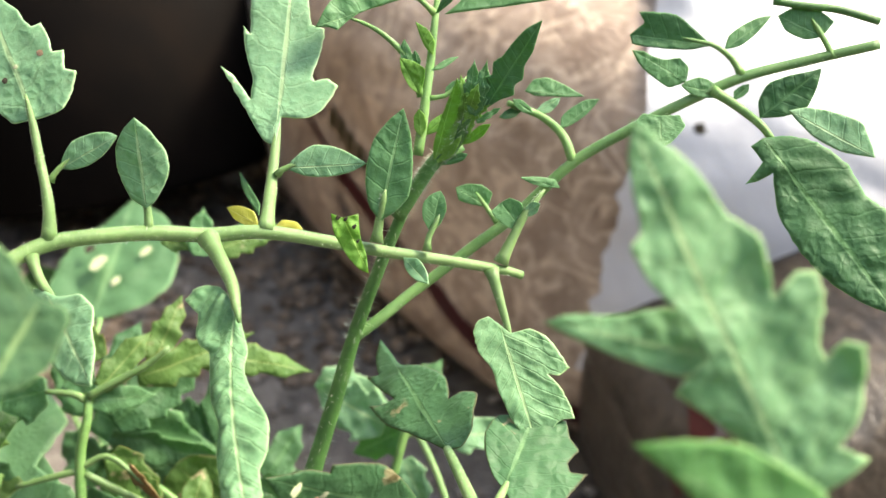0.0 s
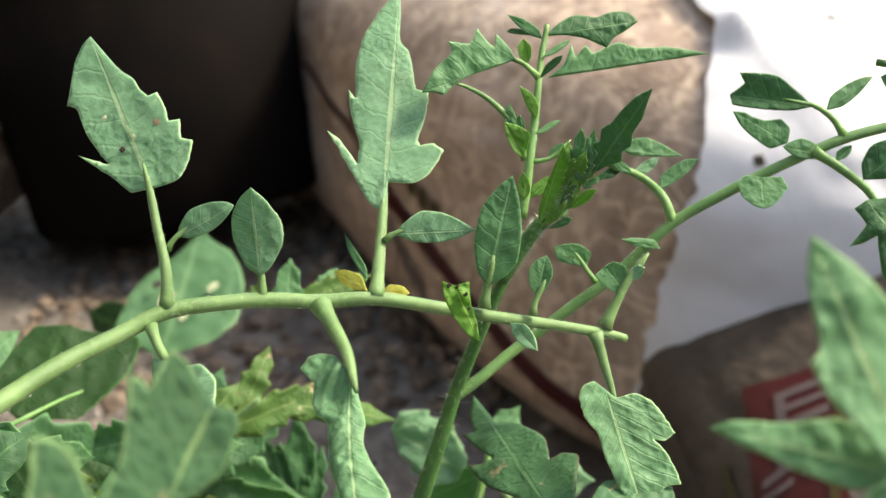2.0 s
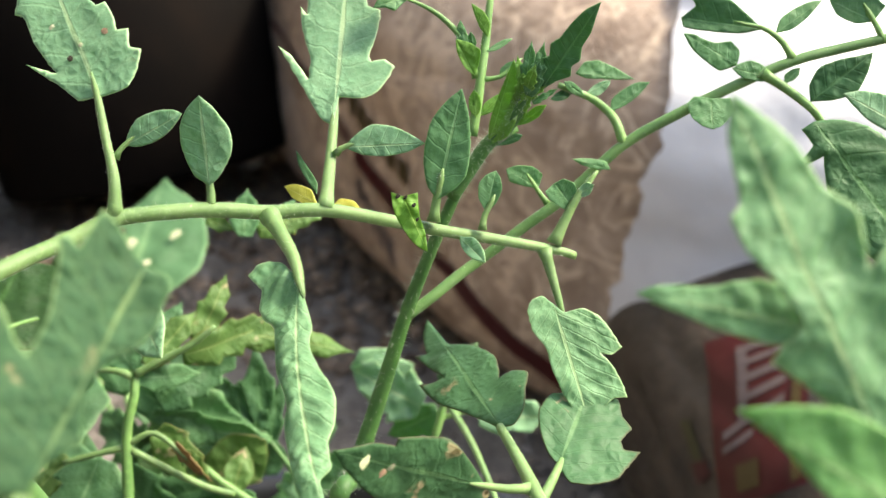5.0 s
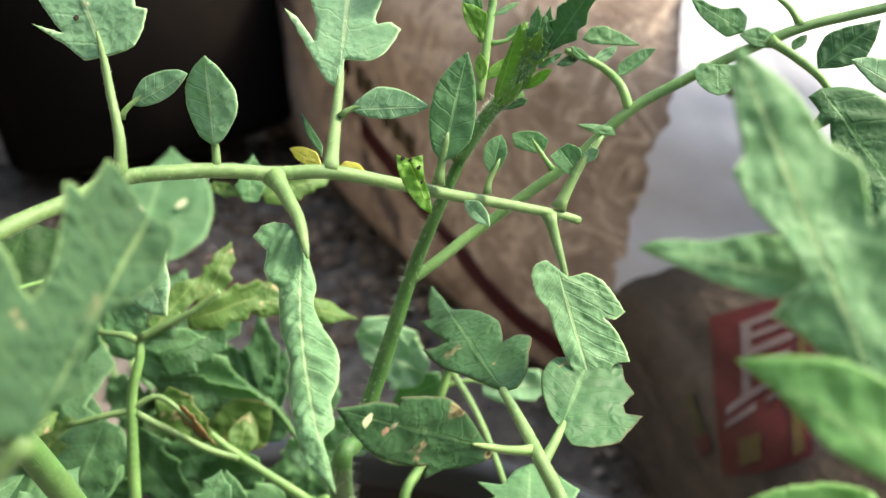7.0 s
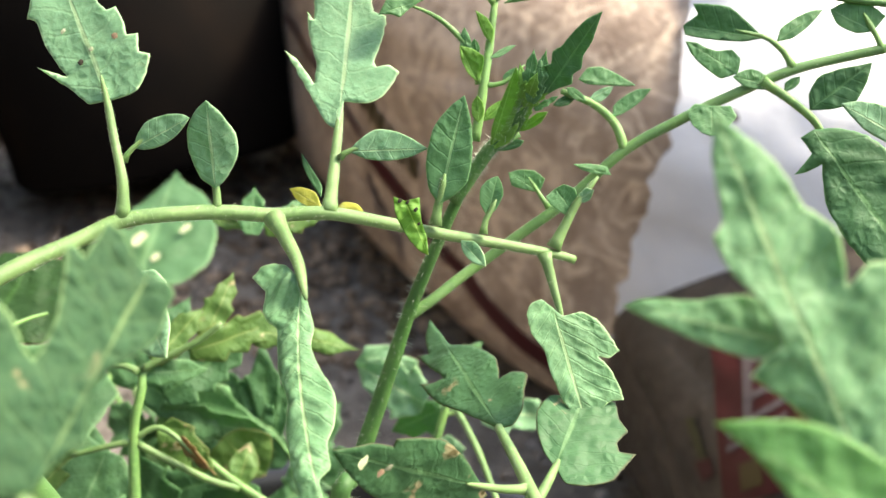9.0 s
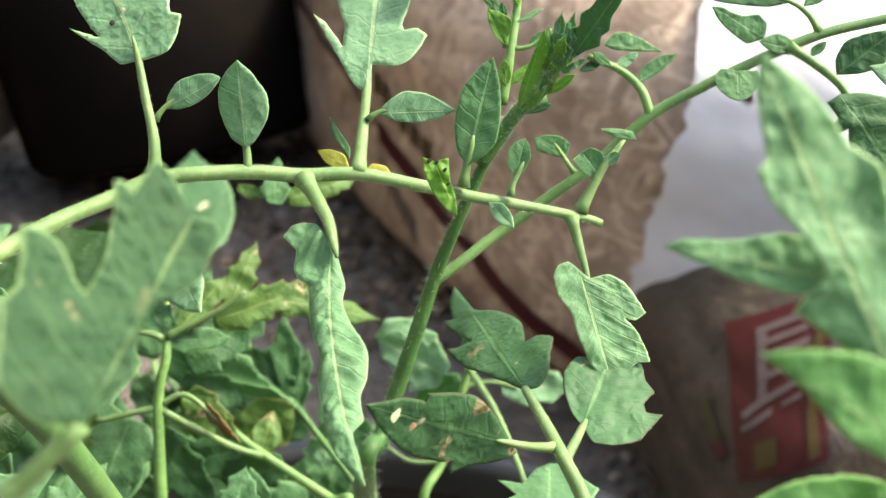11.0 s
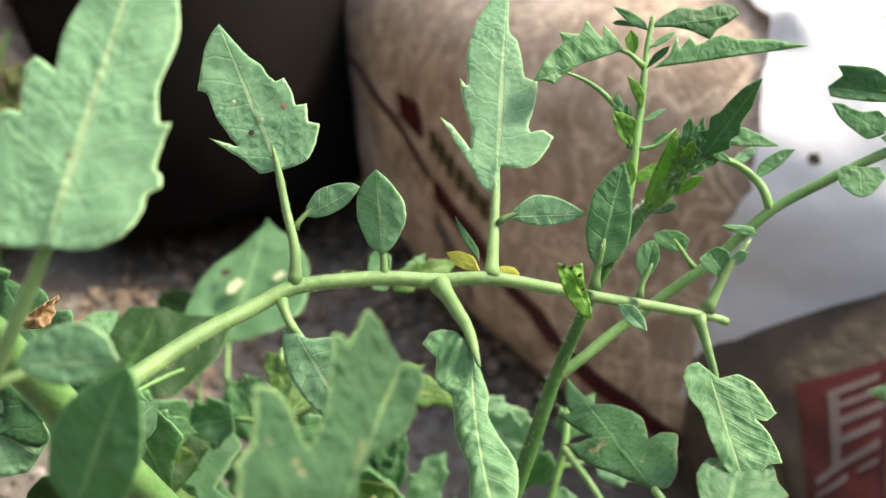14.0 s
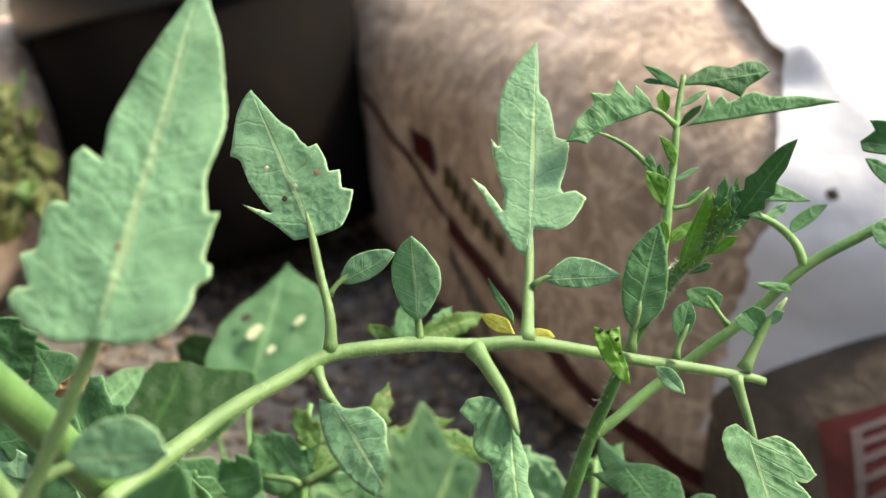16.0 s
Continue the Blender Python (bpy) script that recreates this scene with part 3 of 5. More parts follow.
DARKRED = print_material("dark_red_print", (0.05, 0.012, 0.011), (0.038, 0.014, 0.011))
OLIVE = print_material("olive_print", (0.045, 0.044, 0.018), (0.036, 0.036, 0.02))

far = Pillow(pose(0.258, 1.229, 0.0, 0, 0, 18), 0.43, 0.60, 0.22, 0.17, 0.22, 3.0, -0.10, 0.05, 4.2, 2.3, 0.0, 8.0)
sack = tagged(new("sack"), "plump clear plastic sack of brown coir with a white panel", "sack", "sacks of coir")
film(far, sack, "clear plastic film over brown coir fibre")
def panel_edge(v):
    return float(np.interp(v, (-0.55, -0.15, 0.0, 0.14, 0.26, 0.38, 0.43, 0.54, 0.60, 0.75, 1.0), (-0.370, -0.366, -0.361, -0.355, -0.346, -0.336, -0.326, -0.309, -0.302, -0.280, -0.24))) + 0.006 * noise.noise((v * 6, 0, 2)) + 0.004 * noise.noise((v * 17, 0, 7))


def stripe_line(y):
    return float(np.interp(y, (-0.50, -0.42, -0.345, -0.275, -0.195, -0.17, -0.08, 0.03), (0.06, 0.085, 0.111, 0.131, 0.143, 0.151, 0.179, 0.199)))


def crease(x, v):
    """Soft folds in the white film: ridges along three lines of its surface."""
    h = 0.0
    for (x0, v0), (x1, v1), high, wide in (((-0.29, 0.78), (-0.295, 0.53), 0.006, 0.014), ((-0.295, 0.53), (-0.28, 0.22), 0.005, 0.011), ((-0.295, 0.52), (-0.21, 0.655), 0.007, 0.014), ((-0.21, 0.655), (-0.25, 0.50), 0.004, 0.012)):
        a, d = np.array((x0, v0 * 0.4)), np.array((x1 - x0, (v1 - v0) * 0.4))
        p = np.array((x, v * 0.4)) - a
        f = min(1.0, max(0.0, float(p @ d) / float(d @ d)))
        away = float(np.linalg.norm(p - f * d))
        h += high * math.exp(-(away / wide) ** 2)
    return h + 0.002 * noise.noise((x * 30, v * 9, 5))


def film_over(x, v):
    return far.wrap(x, v, 0.004 + crease(x, v))


patch("white_panel", lambda u, v: film_over(panel_edge(v) * (1 - u) + 0.40 * u, v), ((0, -0.55), (1, -0.55), (1, 1.0), (0, 1.0)), (150, 120), WHITE, sack, "glossy white printed panel")
patch("stripe", lambda y, w: far.left(y, stripe_line(y) + w), ((-0.50, -0.009), (-0.19, -0.009), (-0.19, 0.009), (-0.50, 0.009)), (50, 3), RED, sack, "curved red printed stripe")
patch("stripe", lambda y, w: far.left(y, stripe_line(y) + w), ((-0.18, -0.004), (0.05, -0.004), (0.05, 0.004), (-0.18, 0.004)), (40, 2), DARKRED, sack, "thin dark red printed line")
patch("stripe", lambda y, z: far.left(y, z), ((-0.165, 0.176), (-0.105, 0.182), (-0.10, 0.204), (-0.15, 0.206)), (16, 4), RED, sack, "red printed block")
for k in range(6):
    y = -0.178 - k * 0.022
    z = 0.183 - k * 0.0036
    patch("lettering", lambda y, z: far.left(y, z), ((y - 0.015, z - 0.011), (y, z - 0.009), (y, z + 0.008), (y - 0.015, z + 0.006)), (3, 2), YELLOW, sack, "worn yellow lettering")
for k in range(5):
    y = -0.195 - k * 0.016
    z = 0.118 - k * 0.008
    patch("lettering", lambda y, z: far.left(y, z), ((y - 0.010, z - 0.020), (y, z - 0.016), (y, z + 0.006), (y - 0.010, z + 0.002)), (3, 3), PALEINK, sack, "worn pale lettering")
for x, v, r in ((-0.245, 0.506, 0.0032), (-0.325, 0.235, 0.0032)):
    at, beside, above = film_over(x, v), film_over(x + 0.01, v), film_over(x, v + 0.02)
    part("stain", blot("stain", at, (beside - at).cross(above - at), r, 4), SPOT, sack, "small dark spot on the white film")
sack.matrix_world = far.at

close = Pillow(pose(0.552, 0.748, 0.0, 0, 0, 23.2), 0.464, 0.13, 0.18, 0.174, 0.18, 11.0, 0.15, 0.08, 8.2, 3.0, 0.477, 6.0)
sack = tagged(new("sack"), "clear plastic sack of compost, shade put in its colour, with a red label", "sack", "sacks of coir")
film(close, sack, "clear plastic film over brown compost darkened to look shaded", COMPOST)


def on_label(name, corners, mat, label, off, n=(5, 4)):
    """Print on the slanting label: corners in its own two coordinates, 0 to 1, from its upper edge down."""

    def place(u, v):
        a = 0.504 * (1 - u) * (1 - v) + 0.552 * u * (1 - v) + 0.617 * u * v + 0.588 * (1 - u) * v
        b = 0.688 * (1 - u) * (1 - v) + 0.766 * u * (1 - v) + 0.635 * u * v + 0.558 * (1 - u) * v
        return close.skin(a + 0.046 * v * (1 - v), b + 0.052 * v * (1 - v), off)

    return patch(name, place, corners, n, mat, sack, label)


def stroke(name, u0, v0, u1, v1, w, mat, label):
    on_label(name, ((u0, v0 - w), (u1, v1 - w), (u1, v1 + w), (u0, v0 + w)), mat, label, 0.0045)


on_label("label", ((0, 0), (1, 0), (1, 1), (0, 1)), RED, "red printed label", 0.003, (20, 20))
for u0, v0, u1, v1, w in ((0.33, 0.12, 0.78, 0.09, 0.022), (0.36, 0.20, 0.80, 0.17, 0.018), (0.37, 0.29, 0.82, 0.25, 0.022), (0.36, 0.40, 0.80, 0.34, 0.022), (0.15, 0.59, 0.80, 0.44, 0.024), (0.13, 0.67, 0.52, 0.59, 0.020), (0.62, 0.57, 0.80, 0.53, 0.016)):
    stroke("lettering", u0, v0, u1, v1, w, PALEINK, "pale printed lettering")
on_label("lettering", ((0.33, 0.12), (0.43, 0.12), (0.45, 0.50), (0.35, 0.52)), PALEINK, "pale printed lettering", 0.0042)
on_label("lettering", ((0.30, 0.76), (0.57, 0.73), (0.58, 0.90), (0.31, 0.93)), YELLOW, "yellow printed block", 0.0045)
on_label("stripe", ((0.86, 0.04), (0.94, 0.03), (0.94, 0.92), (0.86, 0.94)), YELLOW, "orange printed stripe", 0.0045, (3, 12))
on_label("picture", ((-0.50, 0.74), (-0.16, 0.72), (-0.12, 0.82), (-0.42, 0.88)), DARKRED, "dark red printed fruit", 0.003)
on_label("picture", ((-0.52, 0.46), (-0.36, 0.46), (-0.22, 0.72), (-0.42, 0.72)), OLIVE, "olive printed leaf", 0.003)
sack.matrix_world = close.at

# the pot that the plants grow in, and dry litter by the large pot
flower_pot("flower_pot", 0.118, 0.150, 0.207, pose(-0.035, 0.227, 0.0), "black plastic flower pot that holds the tomato plants", 0.042)

# a third sack beyond the large pot, and a wilted plant drooping between them
side = Pillow(pose(-0.735, 1.06, 0.0, 0, 0, -8), 0.25, 0.28, 0.17, 0.13, 0.19, 21.0)
sack = tagged(new("sack"), "clear plastic sack of pale brown coir behind the pot", "sack", "sacks of coir")
film(side, sack, "clear plastic film over brown coir fibre")
sack.matrix_world = side.at


# ---- the plant ----
SEED = iter(range(100, 900))


def foliage(holder, base, tip, wide, teeth, tissue, roll, deep=0.3, fold=0.12, wave=0.07, rows=40):
    """A small leaf of the lower plants: toothed, or oval with no teeth."""
    k = next(SEED)
    edge = [toothed(wide, teeth, deep, k + s) if teeth else oval(wide) for s in (0, 50)]
    blade(holder, base, tip, edge[0], edge[1], tissue, roll=roll, arch=0.05, fold=fold, wave=wave, seed=k, rows=rows)


def broad(holder, base, tip, wide, teeth, tissue, roll):
    foliage(holder, base, tip, wide, teeth, tissue, roll, 0.25, 0.08, 0.06, 44)


def oval(w, peak=0.42, base=0.5):
    return [(0.04, base * w), (peak * 0.5, 0.86 * w), (peak, w), (0.68, 0.70 * w), (0.87, 0.30 * w)]


def toothed(w, teeth=4, deep=0.25, seed=0):
    """A margin with forward-pointing teeth."""
    rnd = random.Random(seed)
    out = [(0.0, 0.45 * w)]
    for k in range(teeth):
        s = 0.10 + 0.74 * (k + 0.5) / teeth
        here = w * min(1.0, 1.25 * (1 - s) ** 0.75 + 0.15) * rnd.uniform(0.88, 1.12)
        out += [(s + 0.04, here), (s + 0.085, here * (1 - deep * rnd.uniform(0.7, 1.2)))]
    return out + [(0.93, 0.10 * w)]


plant = tagged(new("tomato_plant"), "green tomato plant with hairy stems and toothed leaflets", "plant")
plant.location = (0, 0, 0)

# stem rising from below, hairy shoot and long side branch
stem("main_stem", plant, [(-0.030, 0.262, 0.170), (-0.022, 0.258, 0.235)] + [(-0.0148, 0.1959, 0.3292), (-0.0120, 0.1987, 0.3352), (-0.0093, 0.2021, 0.3428), (-0.0049, 0.2050, 0.3566), (-0.0017, 0.2065, 0.3673), (0.0018, 0.2066, 0.3772), (0.0058, 0.2077, 0.3871), (0.0106, 0.2099, 0.3969), (0.0157, 0.2111, 0.4019), (0.0188, 0.2119, 0.4035)], [0.0036, 0.0035, 0.0033, 0.0030, 0.0026, 0.0018, 0.0013, 0.0009], STEM, 700, 0.0022, "dark green hairy stem")
branch = stem("side_branch", plant, [(-0.0017, 0.2064, 0.3671), (0.0032, 0.2088, 0.3700), (0.0084, 0.2124, 0.3730), (0.0141, 0.2151, 0.3764), (0.0216, 0.2174, 0.3816), (0.0293, 0.2198, 0.3868), (0.0401, 0.2230, 0.3962), (0.0509, 0.2247, 0.4023), (0.0615, 0.2260, 0.4075), (0.0721, 0.2270, 0.4120), (0.0828, 0.2282, 0.4145), (0.0971, 0.2277, 0.4181)], [0.00108, 0.00108, 0.00108, 0.00105, 0.001, 0.00095], STEM_MID, 300, 0.0006, "smooth light green side branch")

# thick old stem at the near side and the leaf stalk that leaves it
thick = stem("old_stem", plant, [(-0.0922, 0.1303, 0.4386), (-0.0837, 0.1307, 0.4270), (-0.0813, 0.1326, 0.4215), (-0.0789, 0.1377, 0.4131), (-0.0767, 0.1447, 0.4019), (-0.0736, 0.1534, 0.3869)] + [(-0.060, 0.170, 0.345), (-0.045, 0.195, 0.26), (-0.038, 0.205, 0.166)], [0.0027, 0.0027, 0.0025, 0.0023, 0.0023, 0.0024], STEM_MID, 700, 0.0007, "thick light green stem")
stem("leaf_stalk", thick, [(-0.0810, 0.1241, 0.4245), (-0.0773, 0.1217, 0.4166), (-0.0740, 0.1212, 0.4105), (-0.0713, 0.1208, 0.4046)], [0.0014, 0.0015, 0.0015], STALK, 100, 0.0005)
stalk = stem("leaf_stalk", plant, [(-0.0728, 0.1451, 0.3929), (-0.0700, 0.1518, 0.3932), (-0.0655, 0.1599, 0.3941), (-0.0595, 0.1683, 0.3956), (-0.0527, 0.1759, 0.3966), (-0.0464, 0.1805, 0.3983), (-0.0378, 0.1839, 0.3982), (-0.0307, 0.1864, 0.3975), (-0.0234, 0.1881, 0.3964), (-0.0140, 0.1897, 0.3962), (-0.0035, 0.1928, 0.3930), (0.0054, 0.1958, 0.3899), (0.0156, 0.1989, 0.3868), (0.0261, 0.2014, 0.3837), (0.0295, 0.2024, 0.3822)], [0.0017, 0.0015, 0.00135, 0.0013, 0.0013, 0.0012, 0.0011, 0.0010, 0.0008], STALK, 900, 0.0006, "pale green leaf stalk")

# leaflets standing on the stalk
stem("leaflet_stalk", stalk, [(-0.0464, 0.1807, 0.3986), (-0.0466, 0.1832, 0.4041), (-0.0487, 0.1880, 0.4100), (-0.0501, 0.1912, 0.4147), (-0.0505, 0.1918, 0.4161)], [0.0011, 0.0008, 0.0007], STALK, 200, 0.0004)
blade(stalk, (-0.0499, 0.1914, 0.4152), (-0.0630, 0.2103, 0.4355), [(0.03, 0.11), (0.15, 0.17), (0.23, 0.22), (0.36, 0.30), (0.24, 0.17), (0.46, 0.22), (0.63, 0.22), (0.67, 0.26), (0.78, 0.20), (0.91, 0.12), (0.97, 0.06)], [(-0.01, 0.02), (-0.02, 0.16), (0.05, 0.24), (0.14, 0.30), (0.18, 0.25), (0.29, 0.28), (0.31, 0.22), (0.41, 0.23), (0.50, 0.22), (0.50, 0.17), (0.57, 0.14), (0.64, 0.13), (0.73, 0.08), (0.86, 0.04)], HURT, seed=1, rows=100)
stem("leaflet_stalk", stalk, [(-0.0469, 0.1863, 0.4063), (-0.0462, 0.1869, 0.4077), (-0.0450, 0.1874, 0.4087)], [0.0005, 0.0004], STALK)
blade(stalk, (-0.0453, 0.1872, 0.4083), (-0.0359, 0.1875, 0.4136), [(0.09, 0.12), (0.34, 0.26), (0.68, 0.22), (0.91, 0.11)], [(0.13, 0.09), (0.40, 0.16), (0.69, 0.14), (0.88, 0.07)], PALE, seed=2)
stem("leaflet_stalk", stalk, [(-0.0322, 0.1860, 0.3980), (-0.0322, 0.1869, 0.3999), (-0.0325, 0.1877, 0.4017)], [0.0008, 0.0006], STALK)
blade(stalk, (-0.0323, 0.1866, 0.4017), (-0.0332, 0.1887, 0.4162), [(0.10, 0.14), (0.43, 0.26), (0.68, 0.25), (0.88, 0.14)], [(0.07, 0.10), (0.36, 0.28), (0.58, 0.29), (0.84, 0.15)], PALE, fold=-0.12, seed=3)
stem("leaflet_stalk", stalk, [(-0.0140, 0.1897, 0.3962), (-0.0138, 0.1976, 0.4016), (-0.0136, 0.2046, 0.4073), (-0.0137, 0.2083, 0.4107)], [0.0013, 0.0010, 0.0008], STALK, 220, 0.0004)
blade(stalk, (-0.0135, 0.2030, 0.4066), (-0.0120, 0.2381, 0.4380), [(0.02, 0.04), (0.14, 0.12), (0.34, 0.24), (0.30, 0.19), (0.19, 0.11), (0.28, 0.11), (0.40, 0.15), (0.52, 0.17), (0.48, 0.14), (0.63, 0.15), (0.75, 0.13), (0.88, 0.08)], [(0.12, 0.01), (0.12, 0.10), (0.15, 0.15), (0.26, 0.21), (0.29, 0.17), (0.28, 0.12), (0.31, 0.11), (0.39, 0.13), (0.52, 0.14), (0.54, 0.09), (0.64, 0.07), (0.71, 0.05), (0.74, 0.02), (0.88, 0.01)], PALE, veins=9, seed=4, rows=110, pucker=0.005)
stem("leaflet_stalk", stalk, [(-0.0129, 0.1982, 0.4030), (-0.0116, 0.1987, 0.4041), (-0.0097, 0.1990, 0.4046)], [0.0006, 0.0004], STALK)
blade(stalk, (-0.0115, 0.1987, 0.4041), (0.0025, 0.1979, 0.4052), [(0.14, 0.13), (0.35, 0.26), (0.60, 0.23), (0.81, 0.13)], [(0.23, 0.10), (0.51, 0.13), (0.79, 0.09)], PALE, seed=5)
stem("leaflet_stalk", stalk, [(0.0040, 0.1937, 0.3925), (0.0043, 0.1948, 0.3950), (0.0050, 0.1953, 0.3985)], [0.0010, 0.0007], STALK, 60, 0.0005)
blade(stalk, (0.0046, 0.1943, 0.3963), (0.0087, 0.2001, 0.4142), [(0.10, 0.11), (0.34, 0.20), (0.67, 0.20), (0.88, 0.10)], [(0.07, 0.08), (0.25, 0.20), (0.55, 0.18), (0.81, 0.10)], SOFT, seed=6, fold=0.1)
stem("leaflet_stalk", stalk, [(0.0125, 0.1968, 0.3896), (0.0127, 0.1977, 0.3916), (0.0134, 0.1983, 0.3929)], [0.0007, 0.0005], STALK)
blade(stalk, (0.0132, 0.1981, 0.3923), (0.0148, 0.2011, 0.3991), [(0.30, 0.26), (0.63, 0.32), (0.87, 0.19)], [(0.26, 0.16), (0.61, 0.23), (0.88, 0.12)], SOFT, seed=7, fold=0.25)
stem("leaflet_stalk", stalk, [(0.0255, 0.2019, 0.3848), (0.0277, 0.2038, 0.3889), (0.0298, 0.2054, 0.3926), (0.0316, 0.2064, 0.3947)], [0.0012, 0.0009, 0.0007], STALK, 80, 0.0005)
blade(stalk, (0.0290, 0.2051, 0.3906), (0.0256, 0.2059, 0.3949), [(0.06, 0.23), (0.71, 0.45), (1.00, 0.42)], [(0.21, 0.34), (0.60, 0.51), (0.95, 0.31)], SOFT, seed=8, fold=0.2)
blade(stalk, (0.0299, 0.2051, 0.3930), (0.0325, 0.2049, 0.3951), [(0.29, 0.30), (0.76, 0.32)], [(0.14, 0.25), (0.56, 0.30)], PALE, seed=9)
# leaflets hanging from the stalk
stem("leaflet_stalk", stalk, [(0.0238, 0.2006, 0.3843), (0.0251, 0.1982, 0.3803), (0.0265, 0.1953, 0.3761)], [0.0012, 0.0009, 0.0007], STALK, 120, 0.0004)
blade(stalk, (0.0252, 0.1935, 0.3769), (0.0311, 0.1825, 0.3604), [(0.09, 0.07), (0.10, 0.24), (0.21, 0.36), (0.39, 0.43), (0.51, 0.47), (0.55, 0.36), (0.51, 0.27), (0.65, 0.34), (0.83, 0.38), (0.93, 0.38), (0.91, 0.26), (0.97, 0.13)], [(-0.09, 0.08), (-0.08, 0.18), (-0.01, 0.24), (0.17, 0.25), (0.34, 0.18), (0.52, 0.18), (0.68, 0.16), (0.82, 0.13), (0.94, 0.08)], RIBBED, seed=10, quilt=0.0003, fold=0.06, rows=100, roll=-14, pucker=0.014, veins=8, sweep=1.0)
stem("leaflet_stalk", stalk, [(-0.0228, 0.1865, 0.3965), (-0.0200, 0.1814, 0.3948), (-0.0176, 0.1764, 0.3933), (-0.0163, 0.1722, 0.3914)], [0.0015, 0.0012, 0.0009], STALK, 160, 0.0004)
blade(stalk, (-0.0167, 0.1739, 0.3911), (-0.0081, 0.1345, 0.3729), [(0.11, 0.03), (0.21, 0.05), (0.28, 0.04), (0.39, 0.07), (0.46, 0.10), (0.52, 0.11), (0.61, 0.09), (0.67, 0.06), (0.76, 0.05), (0.80, 0.01), (0.90, 0.01)], [(-0.04, 0.02), (-0.09, 0.05), (-0.12, 0.10), (-0.12, 0.15), (-0.08, 0.18), (-0.01, 0.14), (0.05, 0.15), (0.13, 0.12), (0.16, 0.09), (0.25, 0.08), (0.35, 0.08), (0.43, 0.06), (0.51, 0.05), (0.59, 0.07), (0.68, 0.07), (0.79, 0.07), (0.87, 0.06), (0.94, 0.03)], RIBBED, seed=11, fold=-0.1, bend=0.044, rows=120, quilt=0.0005, pucker=0.03, veins=14, sweep=0.9, wave=0.012)
blade(stalk, (0.0085, 0.1945, 0.3894), (0.0128, 0.1873, 0.3879), [(0.35, 0.19), (0.76, 0.14)], [(0.23, 0.12), (0.70, 0.14)], PALE, seed=12, fold=0.2)
blade(stalk, (-0.0009, 0.1880, 0.3995), (0.0032, 0.1844, 0.3912), [(0.04, 0.25), (0.42, 0.12), (0.71, 0.09)], [(-0.15, 0.16), (0.15, 0.24), (0.63, 0.20), (0.88, 0.11)], TORN, seed=13, rib=0.004, wave=0.10)
stem("leaflet_stalk", stalk, [(-0.0482, 0.1770, 0.3977), (-0.0466, 0.1747, 0.3950), (-0.0440, 0.1717, 0.3931)], [0.0009, 0.0007], STALK)
blade(stalk, (-0.0447, 0.1721, 0.3939), (-0.0338, 0.1543, 0.3883), [(0.13, 0.07), (0.23, 0.20), (0.45, 0.24), (0.58, 0.17), (0.77, 0.12)], [(-0.15, 0.08), (0.02, 0.16), (0.28, 0.21), (0.58, 0.19), (0.88, 0.10)], PALE, seed=14, pucker=0.016, rows=60)
# yellow flower remnant behind the stalk
blade(stalk, (-0.0162, 0.1966, 0.3944), (-0.0225, 0.2015, 0.3958), [(0.35, 0.13), (0.69, 0.13)], [(0.35, 0.21), (0.76, 0.15)], PETAL, seed=15, name="petal", label="wilted yellow petal")
blade(stalk, (-0.0164, 0.1982, 0.3956), (-0.0212, 0.2089, 0.4000), [(0.28, 0.04), (0.66, 0.06)], [(0.20, 0.07), (0.66, 0.04)], DARK, seed=16, name="sepal", label="narrow dark green sepal", rib=0.0)
blade(stalk, (-0.0136, 0.1974, 0.3938), (-0.0089, 0.1982, 0.3931), [(0.23, 0.27), (0.75, 0.23)], [(0.26, 0.14), (0.78, 0.14)], PETAL, seed=17, name="petal", label="wilted yellow petal")

# growing tip
shoot = stem("shoot_stem", plant, [(0.0107, 0.2111, 0.4020), (0.0116, 0.2134, 0.4071), (0.0122, 0.2155, 0.4118), (0.0130, 0.2189, 0.4169), (0.0137, 0.2216, 0.4229), (0.0143, 0.2247, 0.4275), (0.0151, 0.2275, 0.4312), (0.0155, 0.2284, 0.4334)], [0.0010, 0.0009, 0.0008, 0.0006, 0.0005], STEM_LIT, 260, 0.0006, "slender young shoot")
stem("leaflet_stalk", shoot, [(0.0139, 0.2225, 0.4250), (0.0124, 0.2231, 0.4263), (0.0106, 0.2237, 0.4277), (0.0085, 0.2239, 0.4282)], [0.0006, 0.0005, 0.0004], STEM_LIT)
blade(shoot, (0.0097, 0.2229, 0.4283), (-0.0070, 0.2144, 0.4245), [(0.29, 0.00), (0.53, 0.00), (0.69, 0.04), (0.82, 0.09), (0.88, 0.04)], [(0.02, 0.13), (0.09, 0.29), (0.16, 0.17), (0.20, 0.23), (0.26, 0.39), (0.34, 0.31), (0.39, 0.28), (0.58, 0.36), (0.58, 0.26), (0.81, 0.16)], SOFT, seed=21, fold=0.12, rows=80, pucker=0.015)
blade(shoot, (0.0154, 0.2277, 0.4316), (0.0329, 0.2338, 0.4328), [(0.15, 0.10), (0.34, 0.16), (0.57, 0.11), (0.75, 0.14), (0.92, 0.11)], [(0.22, 0.03), (0.41, 0.09), (0.62, 0.21), (0.70, 0.13), (0.86, 0.07)], DARK, seed=22, fold=-0.15, pucker=0.02, rows=70)
